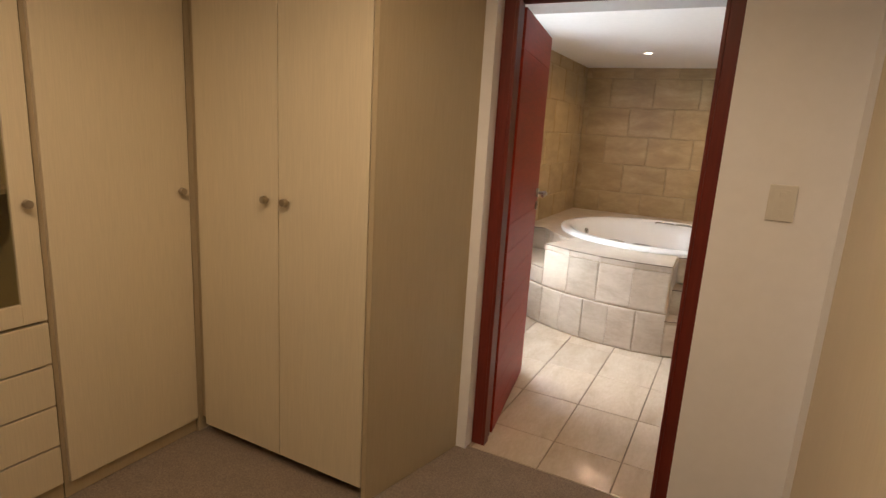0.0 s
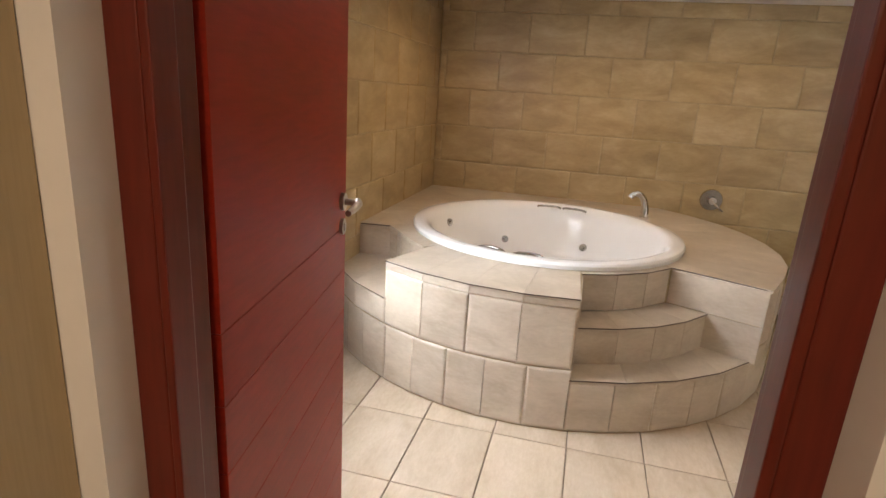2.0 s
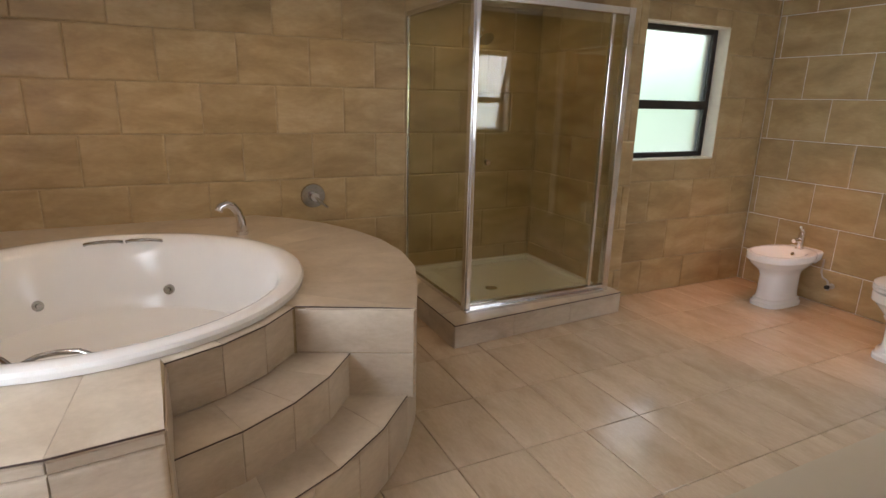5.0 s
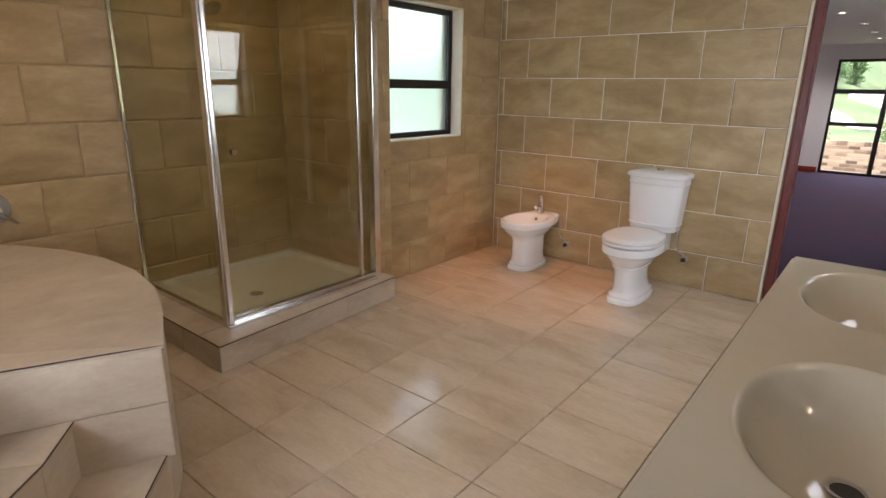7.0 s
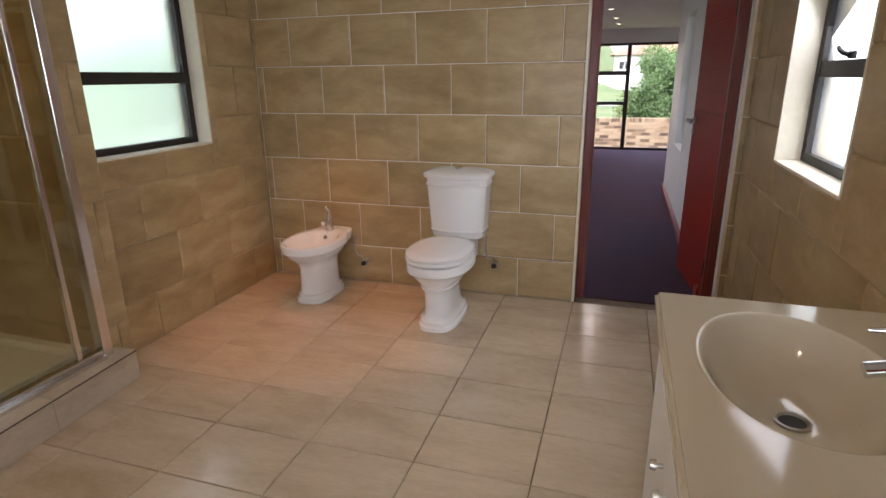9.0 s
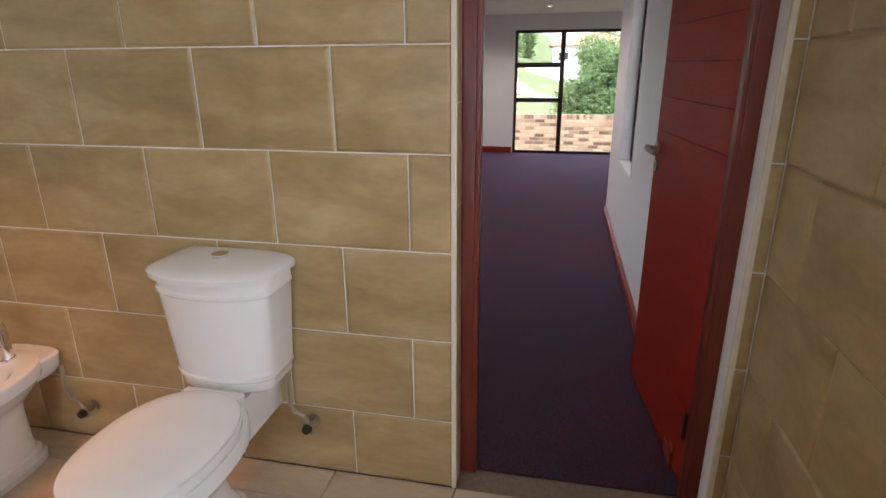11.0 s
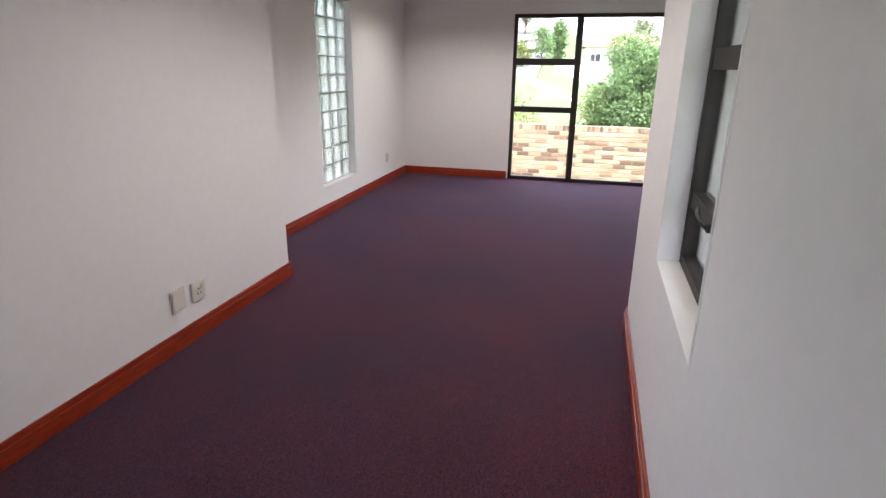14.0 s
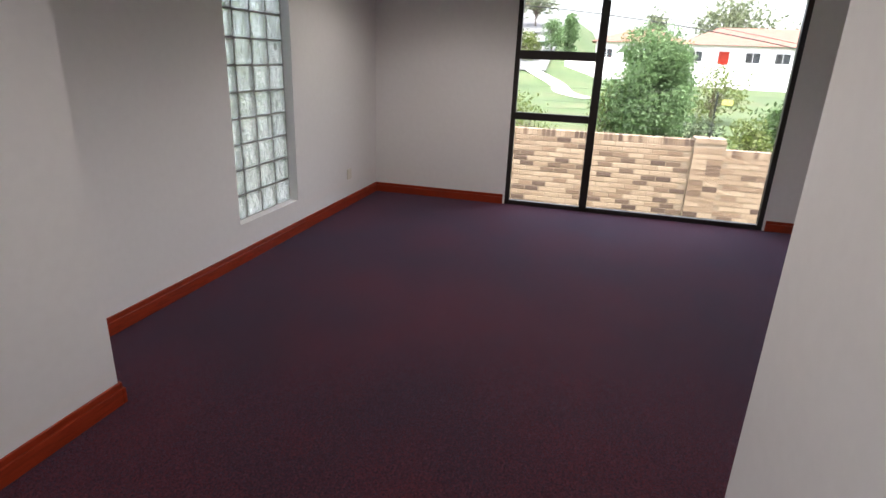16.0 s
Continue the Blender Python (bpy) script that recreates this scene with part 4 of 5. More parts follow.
def bowed(z, x0, depth, half, n=22):
    """One level of the cistern: a flat back and sides with a bowed front, as a ring of points."""
    front = [(x0 - depth * (0.62 + 0.38 * math.sqrt(max(0.0, 1 - (u / half) ** 2))), cyw + u, z) for u in [half * math.sin(math.pi * (q / n - 0.5)) for q in range(n + 1)]]
    return [(x0, cyw - half, z)] + front + [(x0, cyw + half, z)]


def stack(levels):
    """A closed skin over rings of points."""
    bm = bmesh.new()
    rings = [[bm.verts.new(p) for p in ring] for ring in levels]
    for a, c in zip(rings, rings[1:]):
        for q in range(len(a)):
            bm.faces.new((a[q], a[(q + 1) % len(a)], c[(q + 1) % len(a)], c[q]))
    bm.faces.new(rings[0])
    bm.faces.new(rings[-1])
    return bm


part("cistern", stack([bowed(z, 4.78, d, h) for z, d, h in ((0.42, 0.175, 0.150), (0.428, 0.185, 0.160), (0.462, 0.190, 0.165), (0.468, 0.197, 0.171), (0.476, 0.197, 0.171), (0.480, 0.192, 0.168), (0.755, 0.212, 0.188), (0.760, 0.217, 0.192), (0.770, 0.217, 0.192), (0.775, 0.213, 0.189), (0.805, 0.214, 0.190))]), M["ceramic"], wc, smooth=True)
part("cistern_lid", stack([bowed(z, 4.782, d, h) for z, d, h in ((0.805, 0.222, 0.197), (0.808, 0.232, 0.206), (0.826, 0.234, 0.208), (0.834, 0.228, 0.203), (0.842, 0.205, 0.185), (0.848, 0.16, 0.15), (0.852, 0.10, 0.10))]), M["ceramic"], wc, smooth=True)
part("flush_button", tube(bmesh.new(), (4.70, cyw, 0.848), (4.70, cyw, 0.862), 0.026, 24), M["chrome"], wc, "chrome flush button", smooth=True)
wc.scale = (1.05, 1.05, 1.03)


def valve(name, y, z, label):
    v = thing(name, (4.79, y, z), label, "valve")
    bm = tube(bmesh.new(), (4.79, y, z), (4.78, y, z), 0.022, 18)
    tube(bm, (4.79, y, z), (4.735, y, z), 0.011, 12)
    tube(bm, (4.745, y, z - 0.025), (4.745, y, z + 0.02), 0.012, 12)
    part("body", bm, M["satin"], v, smooth=True)
    bm = tube(bmesh.new(), (4.735, y, z), (4.715, y, z), 0.018, 10, 0.014)
    part("tap_handle", bm, M["black"], v, smooth=True)
    part("hose", pipe(bmesh.new(), [(4.745, y, z + 0.015), (4.742, y + 0.012, z + 0.045), (4.74, y + 0.05, z + 0.062), (4.74, y + 0.065, z + 0.10), (4.745, y + 0.066, z + 0.20)], 0.0075, 8), M["satin"], v, "braided steel hose", smooth=True)


valve("toilet_valve", 4.06, 0.225, "small chrome stop valve with a hose beside the toilet")

# bidet
bd = thing("bidet", (4.78, 5.235, 0), "white ceramic bidet with a chrome tap", "bidet")
cyb = 5.235
bm = loft(bmesh.new(), [(0.0, 4.50, cyb, 0.192, 0.110, 3.2), (0.022, 4.50, cyb, 0.192, 0.110, 3.2), (0.030, 4.50, cyb, 0.182, 0.101, 3.2), (0.048, 4.50, cyb, 0.180, 0.099, 3.2), (0.056, 4.50, cyb, 0.168, 0.090, 3), (0.09, 4.50, cyb, 0.162, 0.086, 3), (0.22, 4.50, cyb, 0.160, 0.088, 2.8), (0.255, 4.495, cyb, 0.172, 0.100, 2.6), (0.285, 4.488, cyb, 0.205, 0.130, 2.4), (0.315, 4.482, cyb, 0.240, 0.156, 2.3), (0.338, 4.480, cyb, 0.258, 0.168, 2.3), (0.345, 4.478, cyb, 0.266, 0.175, 2.3), (0.380, 4.477, cyb, 0.270, 0.178, 2.3), (0.392, 4.477, cyb, 0.266, 0.174, 2.3), (0.395, 4.477, cyb, 0.258, 0.167, 2.3),
                         (0.394, 4.44, cyb, 0.212, 0.148, 2.3), (0.382, 4.438, cyb, 0.198, 0.136, 2.3), (0.33, 4.44, cyb, 0.158, 0.108, 2.3), (0.295, 4.445, cyb, 0.10, 0.07, 2.2), (0.29, 4.445, cyb, 0.03, 0.02, 2)], 56)
loft(bm, [(0.30, 4.725, cyb, 0.06, 0.09, 4), (0.33, 4.72, cyb, 0.075, 0.115, 4), (0.38, 4.72, cyb, 0.078, 0.122, 4), (0.39, 4.72, cyb, 0.07, 0.115, 4)], 32)
part("bowl", bm, M["ceramic"], bd, smooth=True)
bm = tube(bmesh.new(), (4.67, cyb, 0.392), (4.67, cyb, 0.50), 0.026, 20, 0.024)
tube(bm, (4.67, cyb, 0.392), (4.67, cyb, 0.402), 0.03, 20)
pipe(bm, [(4.672, cyb, 0.445), (4.63, cyb, 0.462), (4.585, cyb, 0.458)], [0.018, 0.016, 0.015], 12)
part("tap", bm, M["chrome"], bd, "chrome bidet tap", smooth=True)
bd.scale = (1.06, 1.05, 1.05)
part("tap_lever", pipe(bmesh.new(), [(4.67, cyb, 0.495), (4.672, cyb, 0.525), (4.662, cyb, 0.545), (4.640, cyb, 0.556)], [0.023, 0.021, 0.015, 0.009], 14), M["chrome"], bd, smooth=True)
part("overflow", tube(bmesh.new(), (4.615, cyb, 0.355), (4.60, cyb, 0.362), 0.013, 16), M["chrome"], bd, smooth=True)
valve("bidet_valve", 5.02, 0.16, "small chrome stop valve with a hose beside the bidet")

# vanity
VX0, VX1, VY = 1.02, 2.785, 3.192
unit = thing("vanity_cabinet", (VX0, YV, 0), "white painted vanity cabinet with small knobs", "cabinet")
part("carcass", boxes((VX0 + 0.03, VX1 - 0.02, YV, VY - 0.045, 0.08, 0.735), (VX0 + 0.03, VX1 - 0.02, VY - 0.063, VY - 0.045, 0.735, 0.842), (VX0 + 0.03, VX0 + 0.048, YV, VY - 0.063, 0.735, 0.842), (VX1 - 0.038, VX1 - 0.02, YV, VY - 0.063, 0.735, 0.842)), M["white_gloss"], unit)
part("plinth", boxes((VX0 + 0.05, VX1 - 0.04, YV, VY - 0.10, 0, 0.08)), M["white_gloss"], unit)
n = 4
for k in range(n):
    a = VX0 + 0.035 + (VX1 - VX0 - 0.06) * k / n
    c = VX0 + 0.035 + (VX1 - VX0 - 0.06) * (k + 1) / n
    d = part("door", boxes((a + 0.002, c - 0.002, VY - 0.045, VY - 0.025, 0.10, 0.825)), M["white_gloss"], unit, bevel=0.004)
    kx = c - 0.05 if k % 2 == 0 else a + 0.05
    bm = tube(bmesh.new(), (kx, VY - 0.025, 0.62), (kx, VY - 0.008, 0.62), 0.006, 10)
    tube(bm, (kx, VY - 0.010, 0.62), (kx, VY + 0.004, 0.62), 0.013, 14, 0.011)
    part("knob", bm, M["satin"], d, "small nickel knob", smooth=True)
top = thing("washstand", (VX0, YV, 0.84), "ivory cast vanity top with two oval basins", "vanity top")
BAS = [(2.42, 2.94), (1.62, 2.94)]
bm = boxes((VX0, VX1, YV, VY, 0.842, 0.88))
bmesh.ops.bevel(bm, geom=list(bm.edges), offset=0.010, segments=3, affect="EDGES")
slab = part("slab", bm, M["vanity_top"], top, smooth=True)
hole = bmesh.new()
for bx0, by0 in BAS:
    loft(hole, [(0.80, bx0, by0, 0.283, 0.188, 2.1), (0.92, bx0, by0, 0.283, 0.188, 2.1)], 64)
hole_me = bpy.data.meshes.new("cutter")
bmesh.ops.recalc_face_normals(hole, faces=hole.faces)
hole.to_mesh(hole_me)
hole.free()
cutter = new("cutter", hole_me)
mod = slab.modifiers.new("basins", "BOOLEAN")
mod.operation, mod.object, mod.solver = "DIFFERENCE", cutter, "EXACT"
dg = bpy.context.evaluated_depsgraph_get()
slab_me = bpy.data.meshes.new_from_object(slab.evaluated_get(dg))
slab.modifiers.clear()
slab.data = slab_me
for face in slab_me.polygons:
    face.use_smooth = False
bpy.data.objects.remove(cutter)
for bx0, by0 in BAS:
    bm = loft(bmesh.new(), [(0.860, bx0, by0, 0.285, 0.190, 2.1), (0.8795, bx0, by0, 0.285, 0.190, 2.1), (0.8805, bx0, by0, 0.282, 0.187, 2.1), (0.8796, bx0, by0, 0.276, 0.182, 2.1), (0.8755, bx0, by0, 0.269, 0.176, 2.1), (0.868, bx0, by0, 0.262, 0.170, 2.1), (0.853, bx0, by0, 0.251, 0.160, 2.1), (0.828, bx0, by0, 0.231, 0.144, 2.1), (0.795, bx0, by0 - 0.003, 0.195, 0.121, 2.05), (0.768, bx0, by0 - 0.006, 0.142, 0.090, 2), (0.756, bx0, by0 - 0.01, 0.085, 0.06, 2), (0.752, bx0, by0 - 0.01, 0.02, 0.02, 2)], 72, False, True)
    basin = part("basin", bm, M["vanity_top"], top, smooth=True)
    bm = loft(bmesh.new(), [(0.752, bx0, by0 - 0.01, 0.034, 0.034, 2), (0.759, bx0, by0 - 0.01, 0.036, 0.036, 2), (0.760, bx0, by0 - 0.01, 0.030, 0.030, 2), (0.754, bx0, by0 - 0.01, 0.026, 0.026, 2)], 24, True, False)
    part("waste_hole", tube(bmesh.new(), (bx0, by0 - 0.01, 0.7525), (bx0, by0 - 0.01, 0.7545), 0.027, 20), M["black"], basin, "dark open waste")
    part("waste", bm, M["satin"], basin, "chrome basin waste", smooth=True)


def basin_tap(x, y):
    tp = thing("basin_tap", (x, y, 0.88), "chrome single-lever basin tap on the vanity top", "tap", "basin taps")
    bm = tube(bmesh.new(), (x, y, 0.88), (x, y, 0.888), 0.031, 24, 0.030)
    tube(bm, (x, y, 0.886), (x, y, 1.002), 0.026, 24, 0.025)
    part("body", bm, M["chrome"], tp, smooth=True)
    part("spout", pipe(bmesh.new(), [(x, y + 0.01, 0.952), (x, y + 0.06, 0.944), (x, y + 0.118, 0.930)], [0.016, 0.0155, 0.015], 16), M["chrome"], tp, smooth=True)
    bm = tube(bmesh.new(), (x, y, 1.004), (x, y, 1.026), 0.026, 24, 0.024)
    pipe(bm, [(x, y + 0.015, 1.016), (x, y + 0.06, 1.012), (x, y + 0.125, 1.008)], [0.007, 0.0055, 0.005], 10)
    part("lever", bm, M["chrome"], tp, smooth=True)
    bm = tube(bmesh.new(), (x - 0.065, y + 0.01, 0.88), (x - 0.065, y + 0.01, 0.905), 0.014, 14)
    bmesh.ops.create_uvsphere(bm, u_segments=14, v_segments=10, radius=0.021, matrix=Matrix.Translation((x - 0.065, y + 0.01, 0.918)))
    part("plug_knob", bm, M["chrome"], tp, smooth=True)


for bx0, by0 in BAS:
    basin_tap(bx0 - 0.08, YV + 0.105)
mir = thing("wall_mirror", (1.1, YV, 0.93), "large wall mirror above the vanity", "mirror")
part("mirror_glass", boxes((1.12, 2.76, YV, YV + 0.006, 0.935, 1.95)), M["mirror"], mir)

# light fittings
def downlight(x, y, z, label, group):
    d = thing("downlight", (x, y, z), label, "ceiling light", group)
    bm = loft(bmesh.new(), [(z, x, y, 0.044, 0.044, 2), (z - 0.006, x, y, 0.043, 0.043, 2), (z - 0.009, x, y, 0.036, 0.036, 2), (z - 0.003, x, y, 0.03, 0.03, 2)], 28, False, False)
    part("rim", bm, M["white_gloss"], d, smooth=True)
    part("lens", tube(bmesh.new(), (x, y, z - 0.001), (x, y, z - 0.004), 0.03, 24), M["lens"], d, "glowing warm lens")


# The added spot at (1.35, 6.05) gets a fitting like the others.
for sx, sy in BATH_SPOTS + [BIDET_SPOT]:
    downlight(sx, sy, H_BATH if sy > 3.75 else H_HIGH, "small round recessed downlight, lit, in the bathroom ceiling, one of them added", "bathroom downlights")
for sx, sy in ROOM_SPOTS:
    downlight(sx, sy, H_ROOM, "small round recessed downlight, lit, in the white ceiling", "room downlights")
for sx, sy in CLOSET_SPOTS:
    downlight(sx, sy, H_CLOSET, "small round recessed downlight, lit, in the dressing room ceiling", "dressing room downlights")

# ---- dressing room things ----
def knob(parent, p, way):
    p, w = Vector(p), Vector(way)
    bm = tube(bmesh.new(), p, p + w * 0.018, 0.006, 12)
    tube(bm, p + w * 0.016, p + w * 0.034, 0.016, 18, 0.014)
    part("knob", bm, M["knob"], parent, "round brass-toned knob", smooth=True)


FX = -1.5
tall = thing("tall_wardrobe", (FX, 1.15, 0), "tall cream wardrobe with one plain door", "wardrobe")
part("carcass", boxes((FX - 0.55, FX - 0.022, 1.12, 1.76, 0.0, 2.38)), M["cream_shaded"], tall)
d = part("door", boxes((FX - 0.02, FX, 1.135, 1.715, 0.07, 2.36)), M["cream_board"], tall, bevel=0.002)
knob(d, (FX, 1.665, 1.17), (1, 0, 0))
part("filler", boxes((FX - 0.02, FX - 0.004, 1.72, 1.95, 0.0, 2.38)), M["cream_shaded"], tall)
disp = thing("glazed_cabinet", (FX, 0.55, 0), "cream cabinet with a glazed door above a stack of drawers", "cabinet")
part("carcass", boxes((FX - 0.55, FX - 0.3, 0.50, 1.115, 0.0, 2.38), (FX - 0.3, FX - 0.022, 0.50, 0.53, 0, 2.38), (FX - 0.3, FX - 0.022, 1.09, 1.115, 0, 2.38), (FX - 0.3, FX - 0.022, 0.53, 1.09, 0.0, 0.73)), M["cream_shaded"], disp)
part("shelf", boxes((FX - 0.3, FX - 0.04, 0.53, 1.09, 1.2, 1.216)), M["cream_shaded"], disp)
gd = part("glazed_door", boxes((FX - 0.02, FX, 0.52, 0.60, 0.745, 2.36), (FX - 0.02, FX, 1.03, 1.108, 0.745, 2.36), (FX - 0.02, FX, 0.60, 1.03, 0.745, 0.82), (FX - 0.02, FX, 0.60, 1.03, 2.28, 2.36)), M["cream_board"], disp, bevel=0.002)
g = part("pane", boxes((FX - 0.012, FX - 0.008, 0.595, 1.035, 0.815, 2.285)), M["shower_glass"], gd, "dark clear glass")
g.visible_shadow = False
knob(gd, (FX, 1.07, 1.17), (1, 0, 0))
for z in (0.08, 0.245, 0.41, 0.575):
    part("drawer", boxes((FX - 0.02, FX, 0.52, 1.108, z, z + 0.158)), M["cream_board"], disp, bevel=0.003)
ward = thing("double_wardrobe", (-0.95, 1.75, 0), "cream double-door wardrobe with round knobs beside the bathroom door", "wardrobe")
part("carcass", prism(bmesh.new(), [(-1.503, 1.745), (-0.547, 1.745), (-0.425, 2.298), (-1.503, 2.298)], 0.07, 2.38), M["cream_shaded"], ward)
part("plinth", prism(bmesh.new(), [(-1.48, 1.80), (-0.56, 1.80), (-0.45, 2.298), (-1.48, 2.298)], 0.0, 0.07), M["cream_shaded"], ward)
part("side_panel", prism(bmesh.new(), [(-0.545, 1.722), (-0.525, 1.722), (-0.402, 2.298), (-0.422, 2.298)], 0.0, 2.38), M["cream_shaded"], ward, bevel=0.002)
d1 = part("door", boxes((-1.455, -0.987, 1.722, 1.742, 0.055, 2.36)), M["cream_board"], ward, bevel=0.002)
d2 = part("door", boxes((-0.983, -0.551, 1.722, 1.742, 0.055, 2.36)), M["cream_board"], ward, bevel=0.002)
knob(d1, (-1.04, 1.722, 1.18), (0, -1, 0))
knob(d2, (-0.935, 1.722, 1.18), (0, -1, 0))
side = thing("side_wardrobe", (1.2, 1.4, 0), "cream wardrobe seen from its side beside the switch", "wardrobe")
part("carcass", boxes((0.95, 1.55, 0.7, 2.13, 0.0, 2.38)), M["cream_shaded"], side)
part("side_panel", boxes((0.928, 0.948, 0.7, 2.13, 0.0, 2.38)), M["cream_board"], side, bevel=0.002)


def switch_plate(name, x, y, z, label):
    s = thing(name, (x, y, z), label, "light switch")
    part("plate", boxes((x - 0.042, x + 0.042, y - 0.009, y, z - 0.062, z + 0.062)), M["plastic"], s, bevel=0.003)
    part("surround", boxes((x - 0.024, x + 0.024, y - 0.011, y - 0.009, z - 0.046, z + 0.046)), M["plastic"], s, bevel=0.0008)
    for k in (-0.03, 0.0, 0.03):
        part("rocker", boxes((x - 0.009, x + 0.009, y - 0.015, y - 0.011, z + k - 0.009, z + k + 0.009)), M["plastic"], s, bevel=0.0015)


switch_plate("light_switch", 0.755, 2.30, 1.317, "white light switch plate with three rockers on the wall")


def socket(name, x, y, z, w, h, holes, label):
    s = thing(name, (x, y, z), label, "socket")
    part("plate", boxes((x - w / 2, x + w / 2, y - 0.011, y, z - h / 2, z + h / 2)), M["plastic"], s, bevel=0.003)
    part("face", boxes((x - w / 2 + 0.008, x + w / 2 - 0.008, y - 0.013, y - 0.011, z - h / 2 + 0.008, z + h / 2 - 0.008)), M["plastic"], s, bevel=0.0008)
    if holes:
        for hx, hz in ((-0.012, -0.014), (0.012, -0.014), (0.0, 0.012)):
            part("pin_hole", tube(bmesh.new(), (x + hx, y - 0.0128, z + hz), (x + hx, y - 0.0137, z + hz), 0.0045, 10), M["black"], s)
        part("switch", boxes((x + 0.016, x + 0.028, y - 0.017, y - 0.013, z + 0.012, z + 0.032)), M["plastic"], s, bevel=0.001)


socket("wall_socket", 8.17, 4.99, 0.255, 0.10, 0.105, True, "white wall socket with round pin holes above the skirting")
socket("blank_plate", 8.02, 4.99, 0.262, 0.10, 0.115, False, "white blank wall plate beside the socket")
socket("far_socket", 12.45, 5.50, 0.31, 0.08, 0.10, False, "white wall plate near the room corner")

# ---- outdoors ----
def terrain(x, y):
    d = max(0.0, x - 18.0)
    return -1.35 - 0.6 * math.exp(-((x - 26) / 7) ** 2) + 0.02 * d + 0.135 * max(0.0, x - 54) * min(1.0, max(0.0, (y - 3.5) / 6.0)) * (1.0 if x < 110 else 110 / x) + 0.25 * math.sin(x * 0.13) * math.sin(y * 0.11) * min(1, d / 10)


bm = bmesh.new()
xs = [-400, -60, -8, 13.4] + [15 + 2.5 * k for k in range(34)] + [110, 160, 260, 500]
ys = [-400, -160, -80] + [-48 + 4 * k for k in range(25)] + [80, 160, 400]
grid = [[bm.verts.new((x, y, terrain(min(x, 150), y) if x > 13 else -1.35)) for y in ys] for x in xs]
for a, c in zip(grid, grid[1:]):
    for k in range(len(ys) - 1):
        bm.faces.new((a[k], c[k], c[k + 1], a[k + 1]))
m, t, b = mat("dry green lawn", (0.12, 0.15, 0.05), 0.95)
v = coords(t)
gcol = ramp(t, noise_fac(t, v, 0.25, 6, 0.65), [(0.3, (0.030, 0.055, 0.016)), (0.5, (0.055, 0.085, 0.028)), (0.72, (0.11, 0.108, 0.055))])
t.links.new(mix(t, 1.0, gcol, ramp(t, noise_fac(t, v, 9, 4), [(0.3, (0.75, 0.75, 0.7)), (0.7, (1.15, 1.15, 1.1))])), b.inputs["Base Color"])
bump(t, b, noise_fac(t, v, 30, 4), 0.6, 0.04)
ground = structure(finish(bm, "ground", m, smooth=True), "sloping lawn and dry grass outside", "ground")

m, t, b = mat("yellow-brown face brick", (0.42, 0.29, 0.17), 0.85)
info = t.nodes.new("ShaderNodeObjectInfo")
geo = t.nodes.new("ShaderNodeNewGeometry")
add = t.nodes.new("ShaderNodeMath")
add.operation = "ADD"
t.links.new(info.outputs["Random"], add.inputs[0])
t.links.new(geo.outputs["Random Per Island"], add.inputs[1])
frac = t.nodes.new("ShaderNodeMath")
frac.operation = "FRACT"
t.links.new(add.outputs[0], frac.inputs[0])
bcol = ramp(t, frac.outputs[0], [(0.0, (0.075, 0.045, 0.032)), (0.14, (0.12, 0.076, 0.05)), (0.3, (0.20, 0.13, 0.083)), (0.5, (0.26, 0.18, 0.118)), (1.0, (0.34, 0.25, 0.172))])
t.links.new(mix(t, 1.0, bcol, ramp(t, noise_fac(t, coords(t), 45, 4), [(0.3, (0.8, 0.78, 0.75)), (0.7, (1.1, 1.1, 1.1))])), b.inputs["Base Color"])
M["brick"] = m
BW, BX, BTOP = 0.232, 17.0, 0.355
boundary = thing("boundary_wall", (BX, 3, -1.6), "yellow-brown face brick boundary wall with a header coping", "garden wall")
part("mortar", boxes((BX + 0.006, BX + 0.2, 1.30, 9.5, -2.0, BTOP - 0.012), (BX + 0.006, BX + 0.2, -6.0, 1.30, -2.0, BTOP - 0.14), (BX - 0.05, BX + 0.26, 1.33, 1.77, -2.0, BTOP + 0.03)), plain("grey-brown mortar", (0.24, 0.18, 0.125), 0.95, 40, 0.1, 0.3), boundary)


def brick_mesh(w, h, d):
    bm = boxes((0, d, -w / 2, w / 2, -h / 2, h / 2))
    bmesh.ops.bevel(bm, geom=list(bm.edges), offset=0.004, segments=1, affect="EDGES")
    me = bpy.data.meshes.new("brick")
    bm.to_mesh(me)
    bm.free()
    me.materials.append(M["brick"])
    return me


full, header = brick_mesh(0.218, 0.070, 0.11), brick_mesh(0.062, 0.105, 0.12)


def lay(me, y, z, x=BX):
    ob = new("brick", me)
    ob.location = (x, y, z)
    ob.parent = boundary
    ob.matrix_parent_inverse = Matrix.Translation(-boundary.location)


rest = []
for k in range(16):
    z = BTOP - 0.155 - 0.085 * k
    y = 1.79 + (BW / 2 if k % 2 else 0.0) + 0.11
    while y < 5.6:
        if k < 15 and 1.7 < y < 5.3:
            lay(full, y, z)
        else:
            rest.append((y, z, 0.218, 0.070, BX))
        y += BW
    for y in [5.6 + BW * q for q in range(12)] + [1.25 - BW * q - (BW / 2 if k % 2 else 0) for q in range(24)]:
        rest.append((y, z - (0.13 if y < 1.3 else 0), 0.218, 0.070, BX))
    for y in (1.44, 1.66):
        rest.append((y + (0.0 if k % 2 else 0.0), z, 0.21, 0.073, BX - 0.056))
for q in range(46):
    lay(header, 1.80 + 0.0765 * q, BTOP - 0.055)
